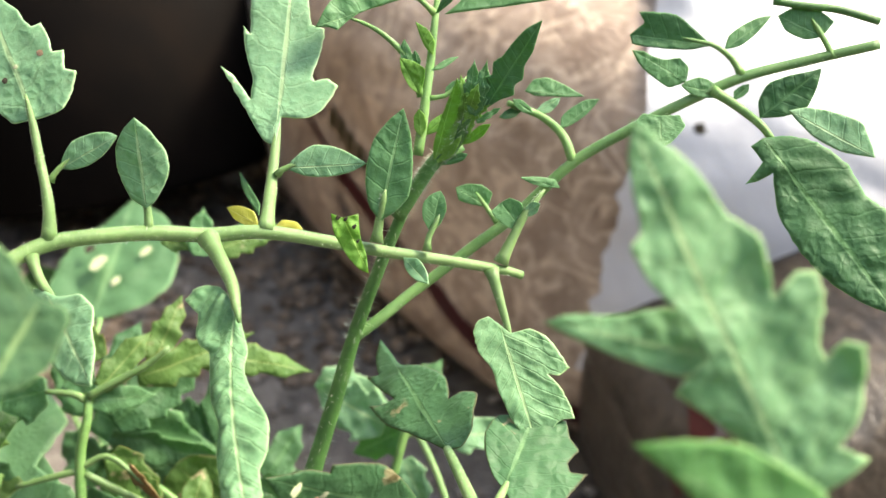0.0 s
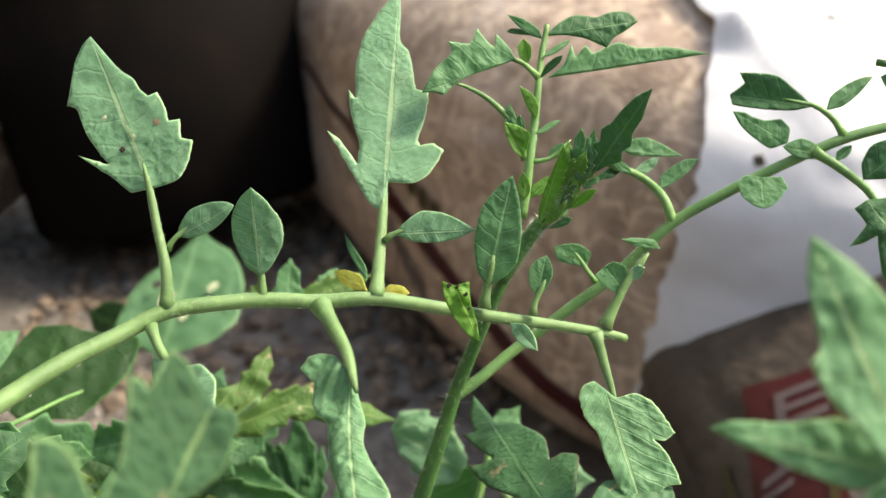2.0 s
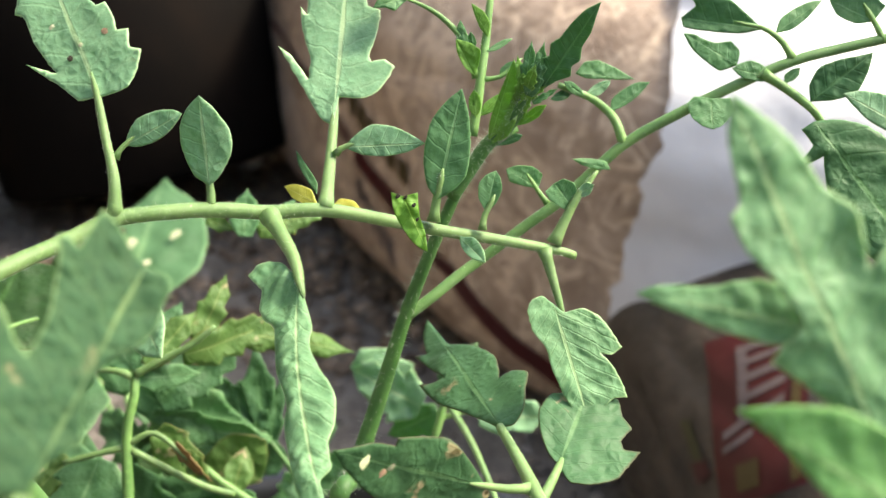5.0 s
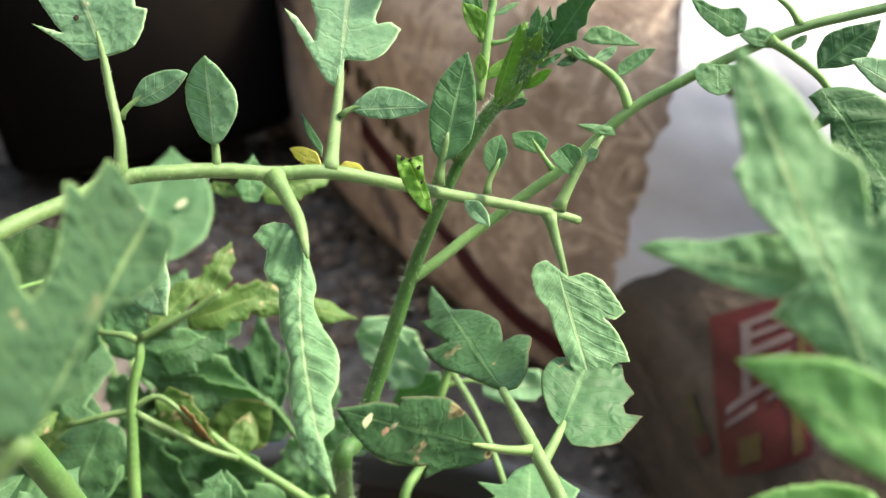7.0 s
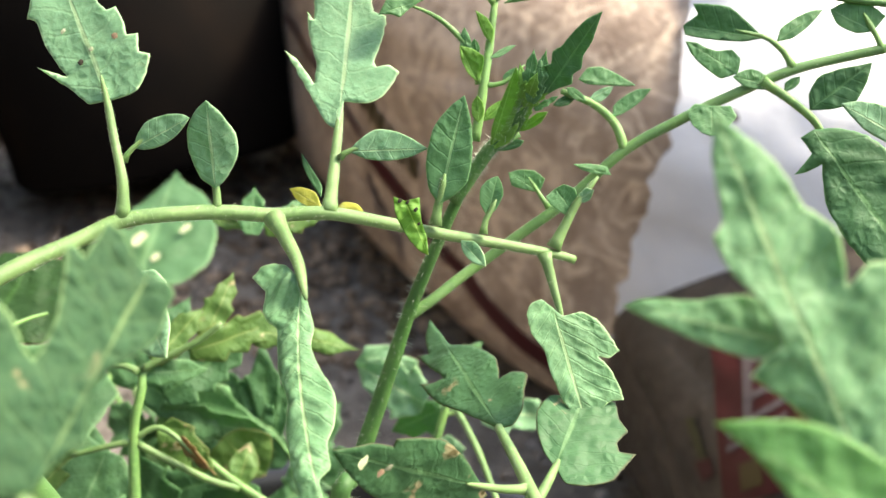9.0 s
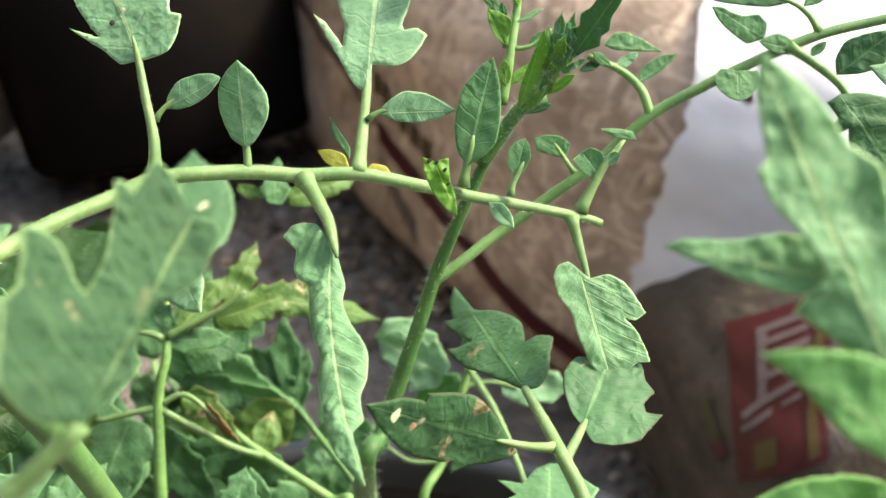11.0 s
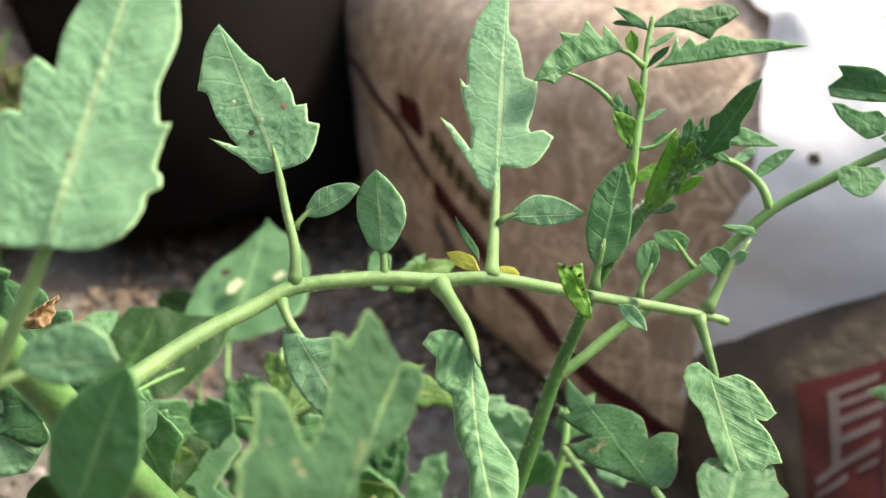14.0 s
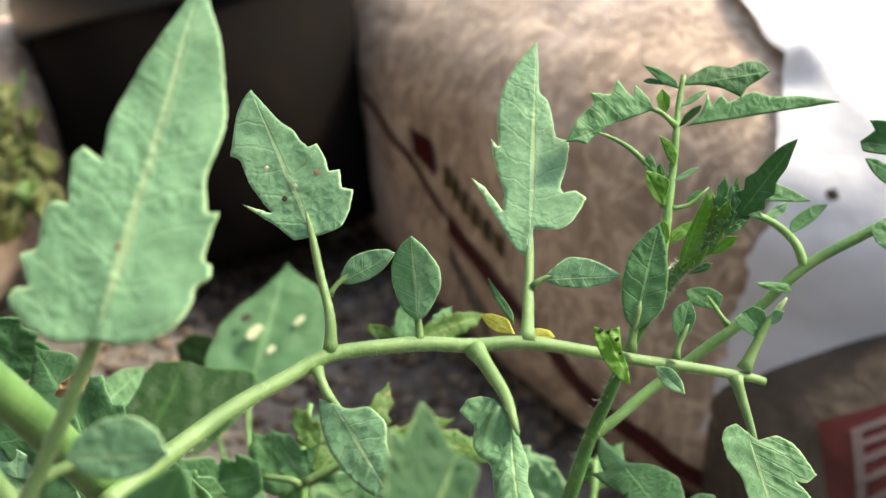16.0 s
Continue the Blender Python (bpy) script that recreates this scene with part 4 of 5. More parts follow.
blade(shoot, (0.0156, 0.2235, 0.4247), (0.0464, 0.2327, 0.4269), [(0.10, 0.06), (0.17, 0.17), (0.18, 0.09), (0.25, 0.15), (0.29, 0.10), (0.46, 0.14), (0.54, 0.10), (0.76, 0.07)], [(0.26, 0.00), (0.44, 0.00), (0.62, 0.00), (0.80, 0.00)], SOFT, seed=23, rows=90, fold=0.12)
blade(shoot, (0.0146, 0.2274, 0.4310), (0.0082, 0.2322, 0.4346), [(0.34, 0.09), (0.72, 0.06)], [(0.19, 0.12), (0.60, 0.12)], SOFT, seed=24)
blade(shoot, (0.0126, 0.2287, 0.4314), (0.0081, 0.2309, 0.4317), [(0.42, 0.04), (0.82, 0.05)], [(0.46, 0.16), (0.85, 0.13)], DARK, seed=20, veins=3)
blade(shoot, (0.0118, 0.2225, 0.4276), (0.0110, 0.2234, 0.4320), [(0.30, 0.26), (0.71, 0.30)], [(0.25, 0.18), (0.67, 0.23)], YOUNG, seed=19, fold=0.3, veins=3, name="bud", label="folded bright green bud leaf")
blade(shoot, (0.0145, 0.2240, 0.4284), (0.0199, 0.2273, 0.4308), [(0.34, 0.07), (0.79, 0.07)], [(0.36, 0.09), (0.76, 0.07)], SOFT, seed=18, veins=3)
blade(shoot, (0.0139, 0.2205, 0.4253), (0.0179, 0.2202, 0.4297), [(0.46, 0.15), (0.82, 0.10)], [(0.35, 0.07), (0.83, 0.09)], DARK, seed=17, veins=3, fold=0.2)
stem("leaflet_stalk", shoot, [(0.0113, 0.2154, 0.4116), (0.0100, 0.2164, 0.4164), (0.0080, 0.2167, 0.4195), (0.0044, 0.2171, 0.4228), (0.0005, 0.2179, 0.4247), (-0.0026, 0.2172, 0.4258)], [0.0006, 0.0007, 0.0006, 0.0005, 0.0003], STEM_LIT, 60, 0.0004)
blade(shoot, (0.0111, 0.2146, 0.4122), (0.0076, 0.2153, 0.4188), [(0.28, 0.12), (0.74, 0.11)], [(0.18, 0.19), (0.49, 0.40), (0.76, 0.26)], YOUNG, seed=25, wave=0.05, fold=0.2)
blade(shoot, (0.0093, 0.2156, 0.4170), (0.0084, 0.2167, 0.4219), [(0.23, 0.22), (0.68, 0.21)], [(0.29, 0.18), (0.69, 0.12)], SOFT, seed=26, wave=0.05, veins=4)
blade(shoot, (0.0109, 0.2155, 0.4167), (0.0103, 0.2158, 0.4200), [(0.43, 0.20), (0.79, 0.19)], [(0.37, 0.21), (0.73, 0.15)], SOFT, seed=16, veins=3)
blade(shoot, (0.0135, 0.2185, 0.4184), (0.0104, 0.2189, 0.4244), [(0.27, 0.08), (0.70, 0.06)], [(0.28, 0.21), (0.68, 0.19)], YOUNG, seed=27, veins=4)
blade(shoot, (0.0130, 0.2174, 0.4159), (0.0182, 0.2204, 0.4177), [(0.37, 0.08), (0.75, 0.08)], [(0.33, 0.10), (0.73, 0.06)], SOFT, seed=28, veins=4)
stem("leaflet_stalk", shoot, [(0.0122, 0.2153, 0.4114), (0.0143, 0.2154, 0.4115), (0.0165, 0.2157, 0.4121), (0.0175, 0.2161, 0.4130)], [0.0005, 0.0004], STEM_LIT)
blade(shoot, (0.0157, 0.2156, 0.4118), (0.0182, 0.2167, 0.4145), [(0.26, 0.22), (0.72, 0.17)], [(0.36, 0.28), (0.78, 0.24)], SOFT, seed=29, veins=3)
blade(shoot, (0.0121, 0.2126, 0.4053), (0.0167, 0.2144, 0.4092), [(0.34, 0.18), (0.78, 0.12)], [(0.31, 0.15), (0.75, 0.14)], YOUNG, seed=30, veins=4)
blade(shoot, (0.0114, 0.2115, 0.4053), (0.0110, 0.2126, 0.4103), [(0.28, 0.21), (0.73, 0.20)], [(0.31, 0.20), (0.73, 0.18)], YOUNG, seed=15, veins=4)
# second tip with folded young leaves
tipstem = stem("shoot_stem", plant, [(0.0070, 0.2065, 0.3916), (0.0109, 0.2081, 0.3976), (0.0137, 0.2088, 0.4016), (0.0171, 0.2081, 0.4050), (0.0194, 0.2069, 0.4096), (0.0216, 0.2063, 0.4131)], [0.0013, 0.0014, 0.0013, 0.0012, 0.0008], STEM, 420, 0.0016, "dark green hairy young shoot")
blade(tipstem, (0.0137, 0.2077, 0.4016), (0.0177, 0.2071, 0.4174), [(0.21, 0.06), (0.47, 0.06), (0.78, 0.03)], [(0.15, 0.16), (0.38, 0.21), (0.67, 0.15), (0.86, 0.08)], YOUNG, seed=31, fold=0.25, veins=5)
blade(tipstem, (0.0171, 0.2077, 0.4041), (0.0195, 0.2068, 0.4143), [(0.27, 0.11), (0.70, 0.07)], [(0.24, 0.18), (0.66, 0.20), (0.90, 0.12)], YOUNG, seed=14, fold=0.25, veins=4)
blade(tipstem, (0.0189, 0.2072, 0.4054), (0.0235, 0.2058, 0.4096), [(0.35, 0.13), (0.75, 0.14)], [(0.25, 0.10), (0.67, 0.13)], YOUNG, seed=32, fold=0.2, veins=4)
blade(tipstem, (0.0149, 0.2076, 0.4014), (0.0196, 0.2075, 0.4035), [(0.36, 0.06), (0.79, 0.15)], [(0.42, 0.13), (0.82, 0.13)], DARK, seed=13, veins=3)
foliage(tipstem, (0.0196, 0.2067, 0.4116), (0.0207, 0.2075, 0.4207), 0.16, 3, SOFT, 0, 0.3, 0.3, 0.05, 36)
foliage(tipstem, (0.0210, 0.2058, 0.4120), (0.0228, 0.2065, 0.4208), 0.16, 3, SOFT, 0, 0.3, 0.3, 0.05, 36)
foliage(tipstem, (0.0193, 0.2065, 0.4111), (0.0183, 0.2074, 0.4181), 0.15, 3, YOUNG, 0, 0.3, 0.3, 0.05, 36)
foliage(tipstem, (0.0204, 0.2055, 0.4114), (0.0220, 0.2053, 0.4182), 0.20, 3, SOFT, 0, 0.3, 0.3, 0.05, 36)
foliage(tipstem, (0.0202, 0.2062, 0.4105), (0.0243, 0.2060, 0.4149), 0.18, 3, YOUNG, 0, 0.3, 0.3, 0.05, 36)
foliage(tipstem, (0.0187, 0.2069, 0.4096), (0.0192, 0.2065, 0.4160), 0.18, 3, YOUNG, 0, 0.3, 0.3, 0.05, 36)
foliage(tipstem, (0.0211, 0.2060, 0.4099), (0.0254, 0.2061, 0.4125), 0.15, 3, SOFT, 0, 0.3, 0.3, 0.05, 36)
foliage(tipstem, (0.0193, 0.2064, 0.4084), (0.0209, 0.2056, 0.4140), 0.2, 3, YOUNG, 0, 0.3, 0.3, 0.05, 36)
foliage(tipstem, (0.0198, 0.2058, 0.4120), (0.0212, 0.2038, 0.4173), 0.22, 3, YOUNG, 0, 0.3, 0.3, 0.05, 36)
blade(tipstem, (0.0226, 0.2059, 0.4123), (0.0316, 0.2033, 0.4282), [(0.12, 0.09), (0.20, 0.10), (0.27, 0.16), (0.32, 0.12), (0.43, 0.17), (0.52, 0.13), (0.65, 0.12), (0.86, 0.08)], [(0.16, 0.07), (0.28, 0.15), (0.36, 0.11), (0.45, 0.14), (0.55, 0.09), (0.72, 0.08), (0.86, 0.04)], DARK, seed=33, rows=80, fold=0.15, veins=8, pucker=0.016)
# curved leaf stalk from the branch
curved = stem("leaf_stalk", plant, [(0.0403, 0.2229, 0.3960), (0.0388, 0.2247, 0.4001), (0.0373, 0.2276, 0.4016), (0.0347, 0.2294, 0.4033), (0.0316, 0.2300, 0.4046), (0.0278, 0.2286, 0.4064)], [0.0010, 0.0008, 0.0006], STEM_LIT, 120, 0.0005, "curved green leaf stalk")
blade(curved, (0.0312, 0.2315, 0.4080), (0.0430, 0.2331, 0.4064), [(0.14, 0.20), (0.38, 0.25), (0.69, 0.15)], [(0.16, 0.06), (0.46, 0.05), (0.77, 0.03)], SOFT, seed=41)
blade(curved, (0.0380, 0.2280, 0.4013), (0.0459, 0.2319, 0.4062), [(0.19, 0.18), (0.49, 0.20), (0.81, 0.14)], [(0.24, 0.06), (0.58, 0.08), (0.85, 0.04)], SOFT, seed=42)
blade(curved, (0.0330, 0.2298, 0.4041), (0.0382, 0.2320, 0.4065), [(0.38, 0.12), (0.76, 0.10)], [(0.41, 0.23), (0.81, 0.15)], PALE, seed=43)
blade(curved, (0.0309, 0.2300, 0.4048), (0.0261, 0.2275, 0.4040), [(0.41, 0.18), (0.82, 0.13)], [(0.23, 0.19), (0.72, 0.13)], DARK, seed=44)
blade(curved, (0.0328, 0.2287, 0.4042), (0.0287, 0.2279, 0.4074), [(0.40, 0.18), (0.77, 0.17)], [(0.29, 0.14), (0.76, 0.15)], SOFT, seed=45)

# leaves along the side branch
blade(branch, (0.0615, 0.2275, 0.4109), (0.0511, 0.2290, 0.4167), [(0.19, 0.21), (0.58, 0.19), (0.84, 0.11)], [(0.08, 0.22), (0.27, 0.28), (0.49, 0.13), (0.69, 0.08), (0.84, 0.07)], SOFT, seed=51)
blade(branch, (0.0690, 0.2256, 0.4088), (0.0601, 0.2253, 0.4109), [(0.31, 0.12), (0.74, 0.14)], [(0.32, 0.20), (0.64, 0.25), (0.87, 0.13)], SOFT, seed=52)
blade(branch, (0.0559, 0.2220, 0.4060), (0.0558, 0.2178, 0.4014), [(-0.02, 0.60), (0.32, 0.75), (0.71, 0.47), (0.92, 0.24)], [(-0.05, 0.51), (0.20, 0.72), (0.65, 0.59), (0.91, 0.30)], SOFT, seed=53)
stem("leaflet_stalk", branch, [(0.0718, 0.2271, 0.4123), (0.0699, 0.2284, 0.4152), (0.0666, 0.2294, 0.4175), (0.0634, 0.2297, 0.4182)], [0.0008, 0.0006, 0.0004], STEM_LIT)
blade(branch, (0.0664, 0.2304, 0.4172), (0.0513, 0.2341, 0.4185), [(0.23, 0.09), (0.64, 0.13), (0.95, 0.12)], [(0.19, 0.13), (0.49, 0.30), (0.93, 0.27), (0.85, 0.16)], DARK, seed=54, fold=0.25)
blade(branch, (0.0689, 0.2301, 0.4166), (0.0784, 0.2348, 0.4219), [(0.19, 0.14), (0.51, 0.15), (0.83, 0.09)], [(0.25, 0.10), (0.55, 0.10), (0.85, 0.04)], SOFT, seed=55)
stem("leaflet_stalk", branch, [(0.0661, 0.2260, 0.4098), (0.0704, 0.2249, 0.4073), (0.0747, 0.2215, 0.4045), (0.0768, 0.2204, 0.4021)], [0.0010, 0.0009, 0.0008], STEM_LIT, 60, 0.0005)
blade(branch, (0.0747, 0.2219, 0.4055), (0.0857, 0.2239, 0.4146), [(0.12, 0.18), (0.35, 0.28), (0.61, 0.20), (0.83, 0.08)], [(0.23, 0.17), (0.51, 0.28), (0.78, 0.17)], DARK, seed=56, pucker=0.02)
blade(branch, (0.0750, 0.2194, 0.4024), (0.0971, 0.1989, 0.3757), [(0.04, 0.08), (0.14, 0.18), (0.32, 0.24), (0.49, 0.22), (0.58, 0.25), (0.77, 0.16)], [(0.00, 0.07), (0.09, 0.07), (0.13, 0.19), (0.15, 0.14), (0.16, 0.06), (0.32, 0.15), (0.52, 0.18), (0.73, 0.15), (0.89, 0.08)], DARK, seed=57, pucker=0.022, veins=8, rows=70)
stem("leaflet_stalk", branch, [(0.0889, 0.2276, 0.4154), (0.0876, 0.2287, 0.4179), (0.0863, 0.2295, 0.4199)], [0.0007, 0.0005], STEM_LIT)
blade(branch, (0.0868, 0.2292, 0.4191), (0.0787, 0.2318, 0.4226), [(0.29, 0.20), (0.74, 0.20)], [(-0.07, 0.40), (0.36, 0.48), (0.79, 0.30)], SOFT, seed=58)
stem("leaf_stalk", plant, [(0.0776, 0.2319, 0.4253), (0.0825, 0.2316, 0.4246), (0.0900, 0.2313, 0.4238), (0.0975, 0.2305, 0.4218)], [0.0007, 0.0008], STEM)
blade(branch, (0.0703, 0.2252, 0.4080), (0.0733, 0.2265, 0.4108), [(0.30, 0.27), (0.75, 0.18)], [(0.39, 0.18), (0.75, 0.18)], SOFT, seed=59)
blade(branch, (0.0376, 0.2201, 0.3922), (0.0298, 0.2171, 0.3955), [(0.39, 0.07), (0.76, 0.06)], [(0.16, 0.14), (0.59, 0.11)], SOFT, seed=60)
stem("leaflet_stalk", branch, [(0.0258, 0.2196, 0.3852), (0.0244, 0.2204, 0.3869), (0.0233, 0.2210, 0.3884)], [0.0006, 0.0004], STEM_LIT)
blade(branch, (0.0239, 0.2213, 0.3878), (0.0177, 0.2238, 0.3909), [(0.36, 0.15), (0.75, 0.24)], [(0.09, 0.38), (0.43, 0.42), (0.81, 0.22)], SOFT, seed=61)
blade(branch, (0.0891, 0.2011, 0.4051), (0.0743, 0.2042, 0.4125), [(0.33, 0.11), (0.67, 0.11)], [(0.27, 0.25), (0.63, 0.20), (0.85, 0.12)], PALE, seed=62)

# low leaves below the stalk
low = stem("leaf_stalk", plant, [(0.0259, 0.1556, 0.3509), (0.0238, 0.1594, 0.3546), (0.0211, 0.1632, 0.3582), (0.0190, 0.1725, 0.3577), (0.0160, 0.1856, 0.3563)], [0.0013, 0.0012, 0.0010, 0.0008], STALK, 160, 0.0005, "pale green leaf stalk")
blade(low, (0.0160, 0.1856, 0.3563), (0.0020, 0.2292, 0.3544), [(0.11, 0.04), (0.22, 0.09), (0.37, 0.16), (0.57, 0.19), (0.51, 0.13), (0.49, 0.08), (0.62, 0.11), (0.78, 0.14), (0.75, 0.09), (0.90, 0.06)], [(-0.02, 0.05), (0.02, 0.11), (0.13, 0.17), (0.22, 0.22), (0.29, 0.17), (0.29, 0.11), (0.43, 0.15), (0.58, 0.10), (0.70, 0.02), (0.84, 0.01)], DULL, seed=71, roll=8, rows=90)
stem("leaflet_stalk", low, [(0.0200, 0.1650, 0.3583), (0.0160, 0.1610, 0.3612), (0.0122, 0.1580, 0.3640)], [0.0009, 0.0006], STALK)
blade(low, (0.0125, 0.1584, 0.3638), (-0.0091, 0.1472, 0.3775), [(-0.07, 0.05), (0.05, 0.15), (0.18, 0.20), (0.27, 0.28), (0.30, 0.25), (0.30, 0.20), (0.49, 0.23), (0.66, 0.20), (0.81, 0.13), (0.92, 0.06)], [(0.10, 0.07), (0.23, 0.15), (0.38, 0.21), (0.51, 0.20), (0.69, 0.16), (0.68, 0.11), (0.79, 0.10), (0.91, 0.04)], DULL, seed=72, roll=-14, rows=80)
stem("leaflet_stalk", low, [(0.0215, 0.1624, 0.3575), (0.0235, 0.1668, 0.3580), (0.0252, 0.1712, 0.3583)], [0.0010, 0.0007], STALK)
blade(low, (0.0252, 0.1712, 0.3583), (0.0311, 0.1865, 0.3628), [(0.12, 0.15), (0.33, 0.30), (0.58, 0.39), (0.84, 0.33)], [(-0.13, 0.15), (-0.08, 0.34), (0.09, 0.56), (0.38, 0.66), (0.53, 0.70), (0.49, 0.54), (0.57, 0.49), (0.77, 0.55), (0.88, 0.43), (1.07, 0.33)], DULL, seed=73, rows=80, roll=-14, pucker=0.008)

# near leaves
big = stem("leaf_stalk", plant, [(-0.0689, 0.1118, 0.4114), (-0.0667, 0.1129, 0.4163), (-0.0624, 0.1145, 0.4247), (-0.0583, 0.1161, 0.4333), (-0.0578, 0.1150, 0.4343)], [0.0010, 0.0008, 0.0007], STALK, 200, 0.0005, "pale green leaf stalk")
blade(big, (-0.0574, 0.1144, 0.4340), (-0.0503, 0.1421, 0.4663), [(-0.019, 0.095), (0.000, 0.171), (0.057, 0.237), (0.085, 0.227), (0.095, 0.199), (0.171, 0.246), (0.190, 0.209), (0.294, 0.218), (0.313, 0.199), (0.313, 0.161), (0.436, 0.190), (0.464, 0.171), (0.436, 0.114), (0.521, 0.123), (0.607, 0.114), (0.711, 0.085), (0.815, 0.047), (0.919, 0.017)], [(0.000, 0.047), (0.019, 0.114), (0.066, 0.171), (0.123, 0.190), (0.171, 0.190), (0.199, 0.218), (0.227, 0.209), (0.237, 0.190), (0.313, 0.190), (0.360, 0.199), (0.351, 0.171), (0.445, 0.142), (0.521, 0.152), (0.597, 0.152), (0.701, 0.123), (0.815, 0.085), (0.900, 0.038), (0.948, 0.015)], PALE, veins=9, seed=81, rows=120, pucker=0.005)
near = stem("leaf_stalk", plant, [(-0.0470, 0.0870, 0.3960), (-0.0400, 0.0885, 0.4010), (-0.0335, 0.0905, 0.4065), (-0.0283, 0.0923, 0.4113)], [0.0012, 0.0009], STALK, 120, 0.0005, "pale green leaf stalk")
blade(near, (-0.0283, 0.0923, 0.4113), (-0.0216, 0.1109, 0.4236), [(-0.03, 0.06), (-0.07, 0.17), (-0.06, 0.26), (-0.03, 0.34), (0.03, 0.39), (0.21, 0.48), (0.24, 0.51), (0.31, 0.48), (0.44, 0.53), (0.52, 0.58), (0.55, 0.56), (0.57, 0.49), (0.55, 0.40), (0.48, 0.31), (0.45, 0.24), (0.53, 0.23), (0.66, 0.25), (0.79, 0.30), (0.91, 0.36), (0.93, 0.33), (0.91, 0.27), (1.10, 0.26), (1.09, 0.18), (1.04, 0.09)], [(0.14, 0.03), (0.21, 0.06), (0.27, 0.11), (0.34, 0.06), (0.46, 0.03), (0.58, 0.05), (0.67, 0.11), (0.80, 0.17), (0.91, 0.15), (0.99, 0.14), (1.02, 0.10), (1.01, 0.05)], COARSE, veins=5, seed=82, wave=0.02, rows=120, quilt=0.0002, pucker=0.009, roll=36)
front = stem("leaf_stalk", plant, [(0.0583, 0.0907, 0.4012), (0.0520, 0.0939, 0.4062), (0.0471, 0.0965, 0.4097), (0.0443, 0.0977, 0.4123)], [0.0010, 0.0008], STALK, 60, 0.0005, "pale green leaf stalk")
blade(front, (0.0448, 0.0980, 0.4127), (0.0312, 0.1105, 0.4408), [(0.10, 0.05), (0.22, 0.11), (0.32, 0.17), (0.35, 0.13), (0.37, 0.07), (0.45, 0.07), (0.55, 0.10), (0.60, 0.12), (0.71, 0.13), (0.73, 0.09), (0.82, 0.07), (0.92, 0.04)], [(-0.06, 0.04), (-0.05, 0.13), (-0.03, 0.21), (0.03, 0.15), (0.06, 0.21), (0.13, 0.27), (0.24, 0.32), (0.27, 0.28), (0.24, 0.22), (0.29, 0.22), (0.38, 0.27), (0.46, 0.29), (0.48, 0.24), (0.44, 0.16), (0.51, 0.18), (0.60, 0.19), (0.64, 0.17), (0.69, 0.14), (0.77, 0.12), (0.88, 0.08), (0.96, 0.03)], RIBBED, veins=9, seed=83, sweep=0.6, fold=-0.04, grain=0.0052, bend=-0.007, rows=140, pucker=0.012, quilt=0.0005, wave=0.045)
blade(front, (0.0396, 0.1027, 0.4219), (0.0248, 0.1130, 0.4202), [(0.20, 0.12), (0.38, 0.12), (0.60, 0.09), (0.83, 0.05)], [(0.18, 0.18), (0.40, 0.20), (0.59, 0.14), (0.83, 0.08)], RIBBED, veins=6, seed=86, quilt=0.0005, rows=70, roll=28, pucker=0.014, sweep=0.9)
blade(front, (0.0457, 0.0842, 0.4139), (0.0302, 0.0941, 0.4192), [(0.20, 0.10), (0.49, 0.12), (0.78, 0.03)], [(0.27, 0.23), (0.48, 0.24), (0.62, 0.23), (0.82, 0.13)], BACKLIT, seed=84, rows=60, quilt=0.0004)
blade(front, (0.0495, 0.0973, 0.3942), (0.0291, 0.1003, 0.3939), [(0.19, 0.20), (0.67, 0.17), (0.89, 0.07)], [(0.14, 0.35), (0.33, 0.38), (0.61, 0.31), (0.81, 0.18), (0.93, 0.11)], BACKLIT, seed=85, rows=60, quilt=0.0004)

plantlet = tagged(new("tomato_plant"), "lower tomato plant with yellowing leaves in a black pot", "plant")
upright = stem("stem", plantlet, [(-0.075, 0.300, 0.168)] + [(-0.0648, 0.2144, 0.2731), (-0.0667, 0.2237, 0.2942), (-0.0679, 0.2349, 0.3193), (-0.0661, 0.2394, 0.3292), (-0.0675, 0.2473, 0.3372), (-0.0672, 0.2599, 0.3432)], [0.0022, 0.0021, 0.0020, 0.0015, 0.0007], STEM_LIT, label="light green upright stem")
stem("leaf_stalk", upright, [(-0.0679, 0.2344, 0.3180), (-0.0615, 0.2355, 0.3204), (-0.0540, 0.2332, 0.3152), (-0.0496, 0.2316, 0.3115)], [0.0008, 0.0006, 0.0003], STALK)
stem("leaf_stalk", upright, [(-0.0682, 0.2341, 0.3174), (-0.0744, 0.2335, 0.3161), (-0.0826, 0.2325, 0.3141)], [0.0009, 0.0006], STALK)
stem("leaf_stalk", upright, [(-0.0661, 0.2410, 0.3329), (-0.0597, 0.2425, 0.3361), (-0.0529, 0.2440, 0.3393), (-0.0476, 0.2457, 0.3431)], [0.0010, 0.0006], STALK)
stem("leaf_stalk", upright, [(-0.0667, 0.2408, 0.3323), (-0.0698, 0.2413, 0.3335), (-0.0759, 0.2415, 0.3340)], [0.0009, 0.0006], STALK)
stem("leaf_stalk", upright, [(-0.0669, 0.2338, 0.3168), (-0.0521, 0.2341, 0.3073), (-0.0445, 0.2364, 0.3025)], [0.0009, 0.0008], STALK)
slant = stem("stem", plantlet, [(-0.005, 0.285, 0.168)] + [(-0.0205, 0.2422, 0.2784), (-0.0294, 0.2445, 0.2837), (-0.0475, 0.2491, 0.2942), (-0.0561, 0.2517, 0.3001)], [0.0020, 0.0019, 0.0016, 0.0010], STEM_LIT, label="slanting light green stem")
